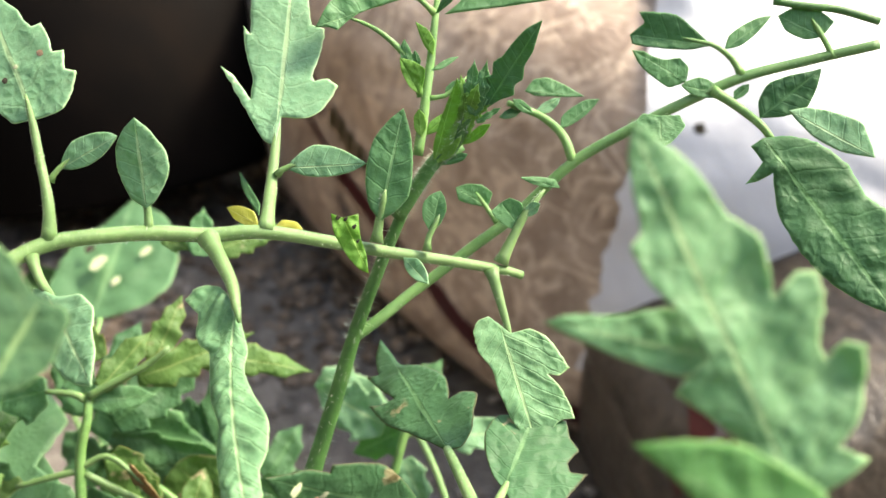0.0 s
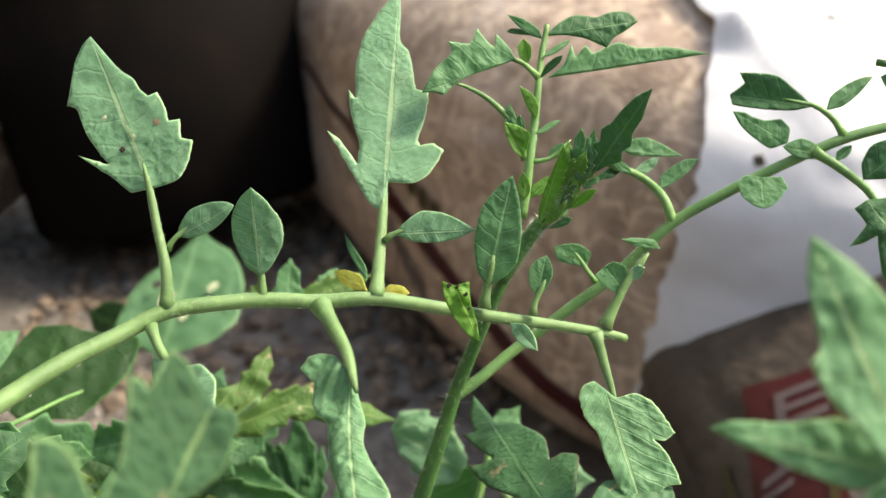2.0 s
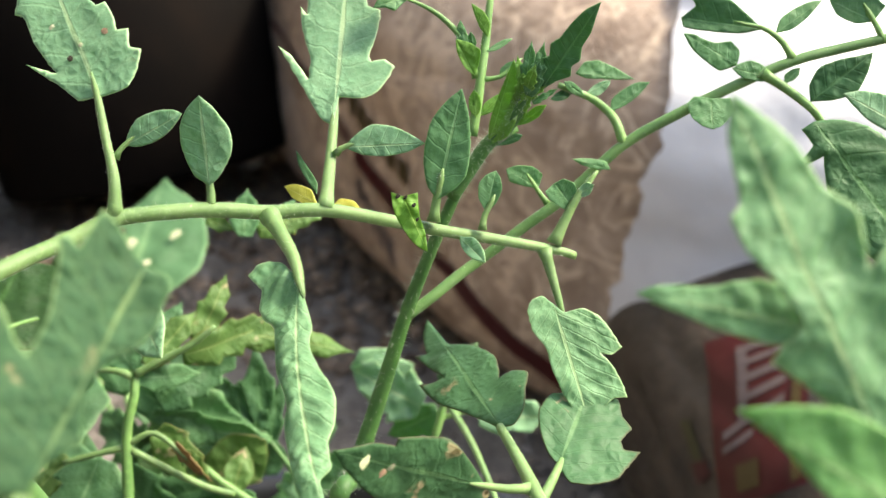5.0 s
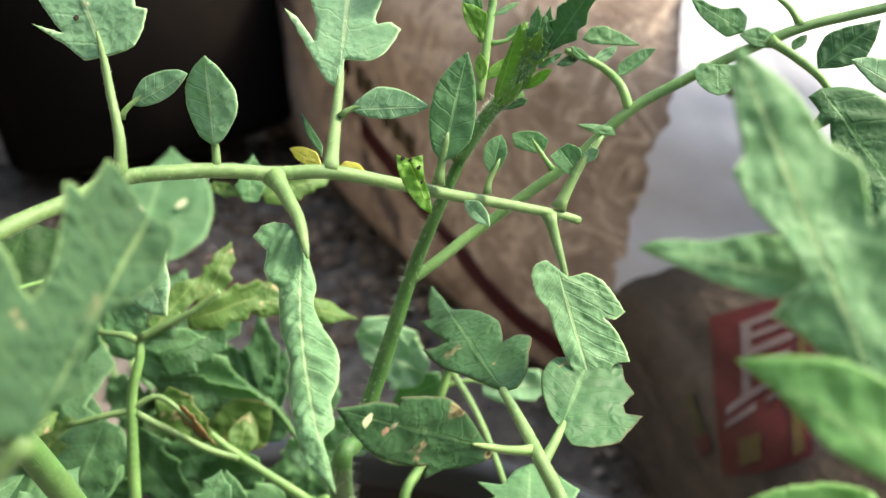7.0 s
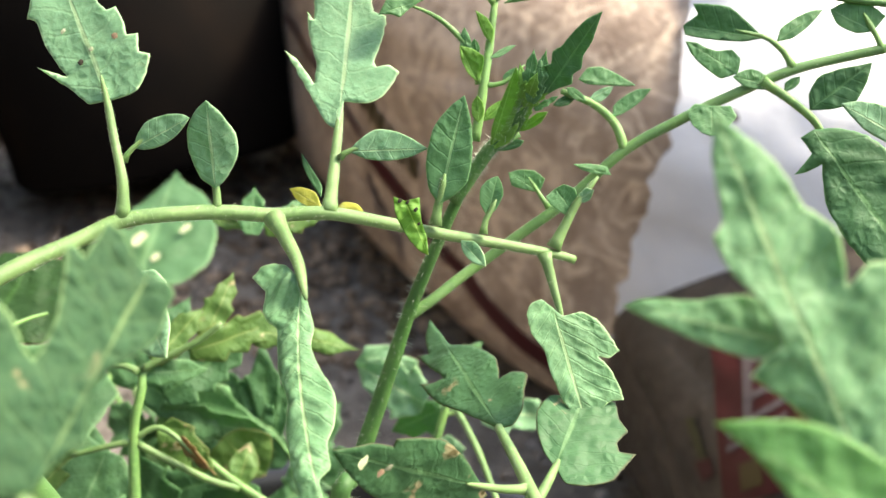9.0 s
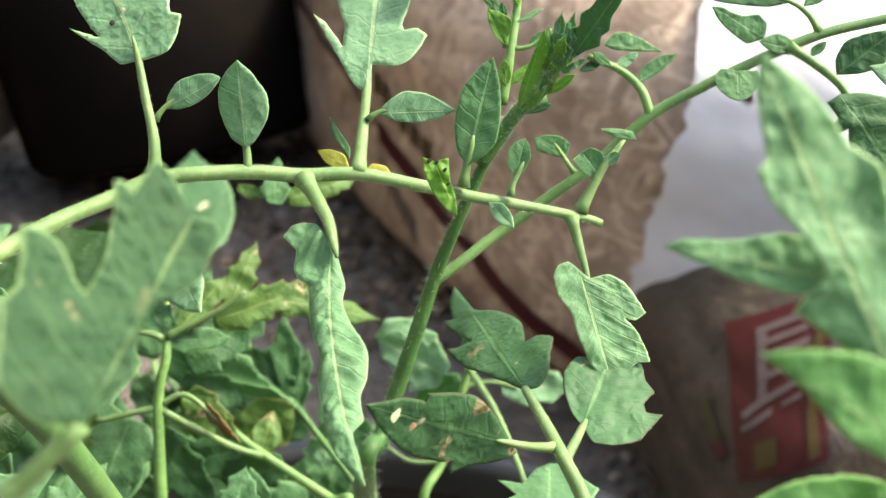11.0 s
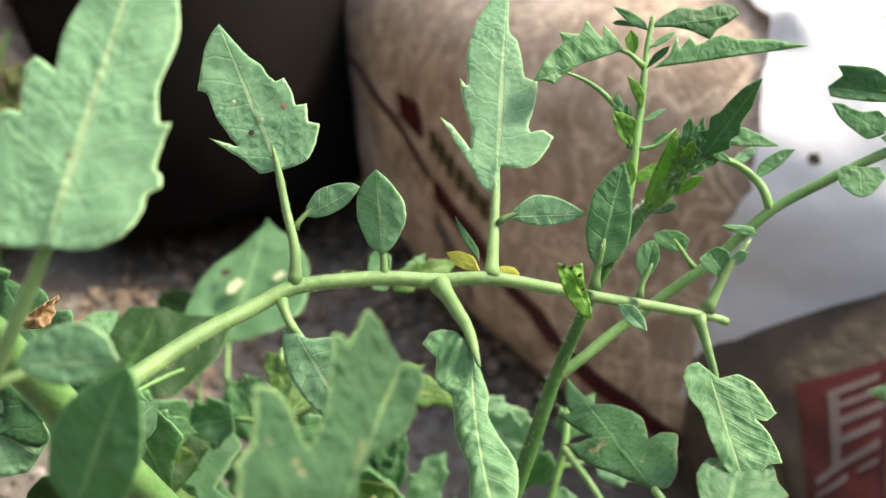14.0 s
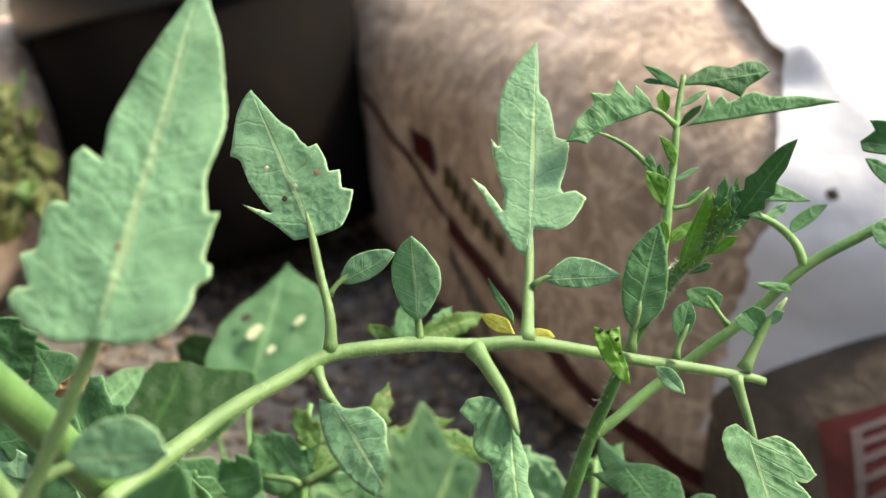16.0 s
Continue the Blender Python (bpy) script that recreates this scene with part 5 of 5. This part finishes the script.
thin = stem("stem", plantlet, [(0.0, 0.32, 0.168)] + [(-0.0179, 0.2621, 0.2615), (-0.0221, 0.2648, 0.2677), (-0.0358, 0.2718, 0.2836), (-0.0455, 0.2767, 0.2947), (-0.0519, 0.2799, 0.3019)], [0.0014, 0.0013, 0.0011, 0.0007], STEM, label="thin brownish green stem")
rear = stem("stem", plantlet, [(0.03, 0.31, 0.168)] + [(-0.0046, 0.2703, 0.2552), (-0.0008, 0.2785, 0.2734), (0.0056, 0.2890, 0.2968), (0.0067, 0.2977, 0.3041)], [0.0017, 0.0016, 0.0010], STEM_LIT, label="thin light green stem")
stem("leaf_stalk", rear, [(-0.0008, 0.2778, 0.2719), (-0.0106, 0.2777, 0.2717), (-0.0173, 0.2793, 0.2754)], [0.0008, 0.0005], STALK)
stem("leaf_stalk", rear, [(0.0037, 0.2866, 0.2915), (0.0119, 0.2874, 0.2931), (0.0201, 0.2868, 0.2918)], [0.0008, 0.0005], STALK)
stem("leaf_stalk", rear, [(0.0056, 0.2890, 0.2968), (0.0140, 0.2450, 0.3080), (0.0224, 0.1917, 0.3153)], [0.0010, 0.0006], STALK)
blade(rear, (0.0224, 0.1917, 0.3153), (0.0240, 0.2155, 0.3181), [(0.12, 0.22), (0.29, 0.68), (0.42, 0.41), (0.53, 0.29), (0.68, 0.46), (0.69, 0.24), (0.88, 0.13)], [(0.21, 0.22), (0.59, 0.38), (0.77, 0.45), (0.89, 0.28), (0.99, 0.17)], SOFT, seed=74, rows=70)
foliage(upright, (-0.0563, 0.2481, 0.3339), (-0.0316, 0.2676, 0.3353), 0.16, 4, AGED, 10)
foliage(upright, (-0.0473, 0.2567, 0.3358), (-0.0172, 0.2680, 0.3237), 0.13, 3, AGED, -15)
foliage(upright, (-0.0533, 0.2510, 0.3355), (-0.0474, 0.2624, 0.3486), 0.22, 3, AGED, 20)
foliage(upright, (-0.0685, 0.2624, 0.3121), (-0.0488, 0.2776, 0.3213), 0.30, 4, DARK, 0)
foliage(upright, (-0.0718, 0.2697, 0.3040), (-0.0414, 0.2755, 0.2919), 0.20, 2, SOFT, 30)
foliage(upright, (-0.0552, 0.2354, 0.3153), (-0.0485, 0.2312, 0.3107), 0.28, 3, AGED, 0)
foliage(upright, (-0.0783, 0.2438, 0.3074), (-0.0865, 0.2289, 0.2863), 0.36, 3, SOFT, 0)
foliage(upright, (-0.0854, 0.2437, 0.3073), (-0.0950, 0.2351, 0.3004), 0.30, 2, AGED, 0)
foliage(upright, (-0.0767, 0.2549, 0.2955), (-0.0599, 0.2466, 0.2765), 0.32, 3, DARK, 10)
foliage(upright, (-0.0731, 0.2596, 0.2813), (-0.0515, 0.2624, 0.2873), 0.30, 3, DARK, -10)
foliage(upright, (-0.0783, 0.2484, 0.3300), (-0.0973, 0.2551, 0.3209), 0.30, 3, SOFT, 15)
foliage(slant, (-0.0475, 0.2491, 0.2942), (-0.0452, 0.2578, 0.3015), 0.34, 0, AGED, 10)
foliage(slant, (-0.0462, 0.2094, 0.3033), (-0.0445, 0.2190, 0.3126), 0.36, 3, SOFT, 0)
foliage(slant, (-0.0421, 0.2518, 0.2879), (-0.0622, 0.2585, 0.2786), 0.30, 3, DARK, 0)
foliage(slant, (-0.0360, 0.2488, 0.2811), (-0.0569, 0.2454, 0.2738), 0.30, 3, SOFT, 10)
foliage(thin, (-0.0447, 0.2761, 0.2933), (-0.0536, 0.2818, 0.3063), 0.30, 3, DARK, 0)
foliage(thin, (-0.0447, 0.2774, 0.2962), (-0.0466, 0.2864, 0.3165), 0.22, 1, DARK, 10)
foliage(thin, (-0.0422, 0.2755, 0.2918), (-0.0400, 0.2863, 0.3039), 0.24, 2, DARK, -10)
foliage(thin, (-0.0403, 0.2792, 0.2758), (-0.0271, 0.2774, 0.2715), 0.36, 1, PALE, 10)
foliage(rear, (-0.0014, 0.2964, 0.2891), (-0.0235, 0.3097, 0.2946), 0.30, 3, PALE, 0)
foliage(rear, (0.0052, 0.2950, 0.2980), (0.0151, 0.3042, 0.3063), 0.34, 2, SOFT, 0)
foliage(rear, (0.0152, 0.2871, 0.2924), (0.0373, 0.2956, 0.2866), 0.26, 2, PALE, 0)
foliage(rear, (-0.0173, 0.2793, 0.2754), (-0.0311, 0.2863, 0.2791), 0.34, 2, SOFT, 0)
foliage(rear, (0.0038, 0.2924, 0.2799), (0.0108, 0.2863, 0.2661), 0.32, 2, PALE, 0)
foliage(rear, (0.0036, 0.3044, 0.2823), (-0.0123, 0.3098, 0.2701), 0.30, 2, SOFT, 0)
foliage(upright, (-0.0861, 0.2966, 0.2910), (-0.0678, 0.3041, 0.2828), 0.34, 3, DARK, 0)
foliage(upright, (-0.0826, 0.2897, 0.2755), (-0.0976, 0.3037, 0.2824), 0.34, 3, DARK, 0)
foliage(upright, (-0.0798, 0.2953, 0.2634), (-0.0608, 0.3084, 0.2677), 0.32, 3, SOFT, 0)
foliage(upright, (-0.0807, 0.2821, 0.2583), (-0.0636, 0.2803, 0.2539), 0.36, 3, DARK, 0)
foliage(upright, (-0.0831, 0.2718, 0.2599), (-0.1014, 0.2743, 0.2657), 0.34, 3, DARK, 0)
foliage(upright, (-0.0893, 0.2855, 0.2660), (-0.1116, 0.2865, 0.2688), 0.32, 3, SOFT, 0)
foliage(upright, (-0.0765, 0.2722, 0.3096), (-0.0904, 0.2871, 0.3188), 0.30, 3, SOFT, 0)
foliage(upright, (-0.0719, 0.2747, 0.3153), (-0.0666, 0.2907, 0.3264), 0.26, 2, DARK, 0)
foliage(thin, (-0.0445, 0.3057, 0.2614), (-0.0608, 0.3176, 0.2639), 0.34, 2, DARK, 0)
foliage(thin, (-0.0372, 0.3036, 0.2566), (-0.0515, 0.2974, 0.2431), 0.30, 2, SOFT, 0)
foliage(thin, (-0.0346, 0.3096, 0.2456), (-0.0455, 0.3019, 0.2284), 0.34, 2, DARK, 0)
foliage(thin, (-0.0404, 0.3148, 0.2574), (-0.0305, 0.3304, 0.2674), 0.30, 2, DARK, 0)
foliage(thin, (-0.0538, 0.3043, 0.2830), (-0.0682, 0.3156, 0.2841), 0.34, 2, DARK, 0)
foliage(slant, (-0.0549, 0.2700, 0.2799), (-0.0701, 0.2815, 0.2813), 0.34, 2, SOFT, 0)
foliage(slant, (-0.0581, 0.2713, 0.2828), (-0.0553, 0.2871, 0.2936), 0.30, 2, DARK, 0)

CRISP = leaf_material("leaf_crisp_edge", (0.12, 0.07, 0.03), (0.24, 0.15, 0.07), (0.3, 0.22, 0.1), (0.3, 0.2, 0.06), 0.1)
# broad leaves at the left, behind the stalk
leftward = stem("stem", plantlet, [(-0.085, 0.265, 0.168)] + [(-0.1084, 0.1824, 0.3544), (-0.0994, 0.1953, 0.3586), (-0.0939, 0.2199, 0.3522), (-0.0894, 0.2349, 0.3490), (-0.0881, 0.2444, 0.3456)], [0.0018, 0.0015, 0.0012, 0.0008, 0.0004], STEM_LIT, label="light green stem")
distant = stem("stem", plantlet, [(-0.085, 0.325, 0.166), (-0.110, 0.372, 0.205), (-0.124, 0.405, 0.238), (-0.1282, 0.4266, 0.2540)], [0.0022, 0.0018, 0.0013, 0.0009], STEM_LIT, label="light green stem")
blade(distant, (-0.1282, 0.4266, 0.2540), (-0.1215, 0.4886, 0.2855), [(0.07, 0.16), (0.13, 0.31), (0.30, 0.31), (0.49, 0.27), (0.66, 0.17), (0.80, 0.08)], [(0.13, 0.25), (0.31, 0.38), (0.49, 0.39), (0.70, 0.33), (0.86, 0.21), (0.91, 0.10)], FADED, seed=141, rows=80, wave=0.03, veins=7)
blade(distant, (-0.1511, 0.4619, 0.2457), (-0.1735, 0.4755, 0.2500), [(0.37, 0.18), (0.78, 0.23)], [(0.30, 0.40), (0.78, 0.29)], SHADED, seed=143, wave=0.04)
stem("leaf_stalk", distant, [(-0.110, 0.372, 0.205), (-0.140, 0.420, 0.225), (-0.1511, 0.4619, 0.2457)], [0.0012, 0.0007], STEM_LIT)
blade(leftward, (-0.1112, 0.2579, 0.3300), (-0.1065, 0.2873, 0.3405), [(0.22, 0.36), (0.58, 0.33), (0.92, 0.25), (0.95, 0.14)], [(0.12, 0.43), (0.61, 0.65), (1.00, 0.63), (1.06, 0.55), (1.00, 0.28)], SHADED, seed=142, rows=80, wave=0.03, veins=6)
blade(leftward, (-0.1205, 0.2486, 0.3444), (-0.1105, 0.2671, 0.3494), [(0.11, 0.19), (0.35, 0.21), (0.77, 0.17)], [(0.17, 0.17), (0.49, 0.18), (0.82, 0.09)], SOFT, seed=144, wave=0.03)
broad(leftward, (-0.0909, 0.1805, 0.3253), (-0.0769, 0.1935, 0.3296), 0.34, 1, SOFT, 0)
broad(leftward, (-0.0926, 0.2035, 0.3277), (-0.1022, 0.1974, 0.3143), 0.40, 2, DARK, 0)
broad(leftward, (-0.0841, 0.2048, 0.3059), (-0.0760, 0.2188, 0.3127), 0.36, 2, SOFT, 0)
broad(leftward, (-0.1006, 0.2253, 0.3277), (-0.0810, 0.2373, 0.3298), 0.36, 0, SHADED, 0)
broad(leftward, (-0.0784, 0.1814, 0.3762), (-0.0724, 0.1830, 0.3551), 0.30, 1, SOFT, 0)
broad(leftward, (-0.0930, 0.1782, 0.3446), (-0.0750, 0.1913, 0.3493), 0.34, 0, SHADED, 0)
broad(leftward, (-0.0995, 0.1824, 0.3541), (-0.0839, 0.1887, 0.3436), 0.40, 0, SHADED, 10)
broad(leftward, (-0.0918, 0.2216, 0.3437), (-0.0815, 0.2298, 0.3374), 0.34, 2, SOFT, 0)
broad(leftward, (-0.0926, 0.2278, 0.3331), (-0.0830, 0.2348, 0.3241), 0.34, 2, AGED, 0)
broad(leftward, (-0.0911, 0.2217, 0.3195), (-0.0842, 0.2320, 0.3179), 0.40, 2, AGED, 0)
broad(leftward, (-0.1063, 0.2380, 0.3317), (-0.0860, 0.2561, 0.3227), 0.36, 2, DARK, 0)
broad(leftward, (-0.1103, 0.2324, 0.3193), (-0.0842, 0.2460, 0.3002), 0.34, 2, DARK, 0)
broad(leftward, (-0.0960, 0.2230, 0.2900), (-0.0900, 0.2640, 0.3040), 0.46, 0, DARK, 0)
broad(leftward, (-0.1010, 0.2380, 0.3010), (-0.0930, 0.2860, 0.3110), 0.34, 2, FADED, 0)
broad(leftward, (-0.1350, 0.2354, 0.3754), (-0.1232, 0.2403, 0.3616), 0.42, 3, DARK, 0)
broad(leftward, (-0.1249, 0.2080, 0.3629), (-0.1148, 0.2197, 0.3645), 0.40, 0, SOFT, 0)
broad(leftward, (-0.1197, 0.2015, 0.3482), (-0.1059, 0.2154, 0.3547), 0.36, 0, SOFT, 0)
broad(upright, (-0.0525, 0.2582, 0.3024), (-0.0429, 0.2624, 0.2871), 0.50, 0, AGED, 0)
broad(upright, (-0.0624, 0.2409, 0.3178), (-0.0503, 0.2377, 0.3055), 0.30, 2, AGED, 0)
broad(upright, (-0.0761, 0.2719, 0.3090), (-0.0408, 0.2749, 0.2906), 0.22, 1, SOFT, 0)
broad(upright, (-0.0567, 0.2346, 0.3183), (-0.0482, 0.2311, 0.3103), 0.16, 2, CRISP, 30)
broad(upright, (-0.0826, 0.2922, 0.2810), (-0.0591, 0.2953, 0.2630), 0.40, 2, SHADED, 0)
broad(upright, (-0.0785, 0.2676, 0.2748), (-0.0551, 0.2748, 0.2660), 0.36, 2, DARK, 0)
broad(slant, (-0.0446, 0.2226, 0.2962), (-0.0454, 0.2271, 0.3062), 0.42, 0, SOFT, 0)
broad(rear, (-0.0216, 0.3107, 0.2968), (-0.0010, 0.3161, 0.2840), 0.28, 2, PALE, 0)
broad(rear, (-0.0280, 0.2958, 0.2635), (-0.0433, 0.3060, 0.2622), 0.40, 2, SOFT, 0)
broad(leftward, (-0.0900, 0.1894, 0.3698), (-0.1096, 0.2075, 0.3860), 0.26, 3, DARK, 10)
broad(leftward, (-0.0903, 0.1785, 0.3699), (-0.1069, 0.1864, 0.3878), 0.34, 3, DARK, 0)
broad(leftward, (-0.0933, 0.1769, 0.3663), (-0.1128, 0.1819, 0.3778), 0.34, 3, PALE, 0)
broad(leftward, (-0.0797, 0.1688, 0.3724), (-0.0718, 0.1811, 0.3755), 0.34, 2, DARK, 0)
broad(upright, (-0.0432, 0.2662, 0.3569), (-0.0434, 0.2756, 0.3658), 0.28, 2, SOFT, 0)
broad(upright, (-0.0408, 0.2712, 0.3560), (-0.0240, 0.2831, 0.3576), 0.17, 4, AGED, 0)
broad(upright, (-0.0537, 0.2723, 0.3586), (-0.0451, 0.2712, 0.3560), 0.22, 1, AGED, 0)
broad(upright, (-0.0383, 0.2757, 0.3538), (-0.0328, 0.2839, 0.3596), 0.22, 3, SOFT, 0)
broad(upright, (-0.0659, 0.2413, 0.3334), (-0.0759, 0.2530, 0.3402), 0.28, 2, SOFT, 0)
broad(upright, (-0.0632, 0.2418, 0.3347), (-0.0536, 0.2543, 0.3428), 0.22, 2, AGED, 0)
broad(upright, (-0.0659, 0.2407, 0.3322), (-0.0522, 0.2482, 0.3291), 0.24, 2, SOFT, 0)
broad(upright, (-0.0633, 0.2446, 0.3408), (-0.0704, 0.2553, 0.3452), 0.26, 2, AGED, 0)

# a small near leaflet on the big leaf's stalk
stem("leaflet_stalk", big, [(-0.0656, 0.1136, 0.4180), (-0.0648, 0.1148, 0.4181), (-0.0637, 0.1159, 0.4181)], [0.0008, 0.0006], STALK)
blade(big, (-0.0616, 0.1120, 0.4216), (-0.0507, 0.1115, 0.4227), [(0.11, 0.19), (0.40, 0.35), (0.69, 0.36), (0.91, 0.21)], [(0.21, 0.15), (0.49, 0.21), (0.78, 0.15)], PALE, seed=90, rows=60)
blade(big, (-0.0538, 0.1027, 0.4104), (-0.0469, 0.1044, 0.4263), [(0.14, 0.21), (0.41, 0.28), (0.64, 0.24), (0.87, 0.10)], [(0.11, 0.18), (0.28, 0.26), (0.52, 0.25), (0.75, 0.17), (0.94, 0.07)], SOFT, seed=91, rows=60)

# scars and feeding marks
def scar(holder, at, facing, r, long, mat):
    part("blemish", blot("blemish", at, facing, r, next(SEED), long), mat, holder, "small dead patch on the leaf")


scar(stalk, (-0.0500, 0.1986, 0.4240), (-0.2, -0.8, 0.57), 0.0006, 1.0, SCAR)
scar(stalk, (-0.0538, 0.1973, 0.4220), (-0.07, -0.8, 0.6), 0.00045, 1.0, BITE)
scar(stalk, (-0.0554, 0.1962, 0.4200), (-0.11, -0.78, 0.62), 0.0005, 1.0, SPOT)
scar(stalk, (-0.0591, 0.2002, 0.4242), (-0.15, -0.75, 0.64), 0.0004, 1.5, BITE)
scar(distant, (-0.1284, 0.4470, 0.2712), (0.0, -0.5, 0.85), 0.0030, 1.4, BITE)
scar(distant, (-0.1110, 0.4560, 0.2720), (0.0, -0.5, 0.85), 0.0015, 2.0, BITE)
scar(distant, (-0.1215, 0.4440, 0.2640), (0.0, -0.5, 0.85), 0.0016, 1.5, BITE)
for at, size, long in (((-0.0017, 0.1876, 0.3997), 0.00035, 1.3), ((-0.0004, 0.1873, 0.3996), 0.0003, 1.5), ((0.0009, 0.1868, 0.3984), 0.0003, 1.5), ((0.0015, 0.1860, 0.3962), 0.00022, 1.8)):
    scar(stalk, at, (-0.1, -0.9, 0.42), size, long, SPOT)
scar(distant, (-0.1335, 0.4530, 0.2745), (0.0, -0.5, 0.85), 0.0022, 1.0, SPOT)
scar(near, (-0.0288, 0.0962, 0.4150), (0.0, -0.7, 0.7), 0.0006, 1.0, SCAR)
scar(thick, (-0.0785, 0.1324, 0.4213), (0.5, -0.7, 0.4), 0.0005, 2.0, SCAR)
scar(big, (-0.0562, 0.1203, 0.4417), (-0.15, -0.78, 0.61), 0.0003, 1.3, SCAR)
scar(low, (-0.0046, 0.1449, 0.3776), (0.67, -0.69, 0.27), 0.0006, 2.0, BITE)
scar(low, (-0.0023, 0.1460, 0.3750), (0.6, -0.8, 0.04), 0.0005, 1.5, SCAR)
scar(low, (-0.0012, 0.1468, 0.3753), (0.41, -0.9, -0.16), 0.0005, 1.5, BITE)

# wilted plant beside the large pot
wilted = tagged(new("wilted_plant"), "wilted plant with drooping yellow green leaves by the pot", "plant")
limp = stem("stem", wilted, [(-0.52, 1.02, 0.0), (-0.53, 1.02, 0.12)] + [(-0.5011, 1.0019, 0.1607), (-0.4869, 1.0143, 0.2126), (-0.4770, 1.0318, 0.2517)], [0.004, 0.0035, 0.002], STEM_LIT, label="limp green stem")
WILT = leaf_material("leaf_wilted", (0.10, 0.13, 0.04), (0.21, 0.24, 0.08), (0.26, 0.29, 0.13), (0.22, 0.26, 0.05), 0.2, (0.10, 0.07, 0.03))
rnd = random.Random(12)
for k in range(44):
    at = Vector((-0.4797, 1.0077, 0.2468)).lerp(Vector((-0.4640, 0.9619, 0.1440)), (k + 0.5) / 44) + Vector((rnd.uniform(-0.028, 0.024), rnd.uniform(-0.03, 0.015), 0))
    blade(limp, at, at + Vector((rnd.uniform(-0.02, 0.02), rnd.uniform(-0.025, 0.0), -rnd.uniform(0.018, 0.042))), toothed(0.36, 3, 0.2, k), toothed(0.36, 3, 0.2, k + 5),
          AGED if k % 7 == 3 else WILT, roll=rnd.uniform(-70, 70), arch=0.15, fold=0.35, wave=0.2, seed=300 + k, rows=18)

# dry litter lying on the potting soil, and a curled dead leaf
stick = tagged(new("stick"), "dry pale brown stick lying in the pot", "stick")
stem("bark", stick, [(-0.075, 0.268, 0.174), (-0.040, 0.285, 0.176), (-0.012, 0.300, 0.175)], [0.0022, 0.0026, 0.0020], DRY)
WITHER = leaf_material("leaf_dead", (0.22, 0.13, 0.06), (0.38, 0.25, 0.13), (0.42, 0.30, 0.18), (0.4, 0.25, 0.08), 0.1)
dead = tagged(new("dead_leaf"), "curled dry brown leaf caught among the stems", "leaf")
blade(dead, (-0.0969, 0.1861, 0.3870), (-0.0926, 0.1930, 0.3901), oval(0.22), oval(0.22), WITHER, roll=40, arch=0.2, fold=0.7, wave=0.2, seed=400)
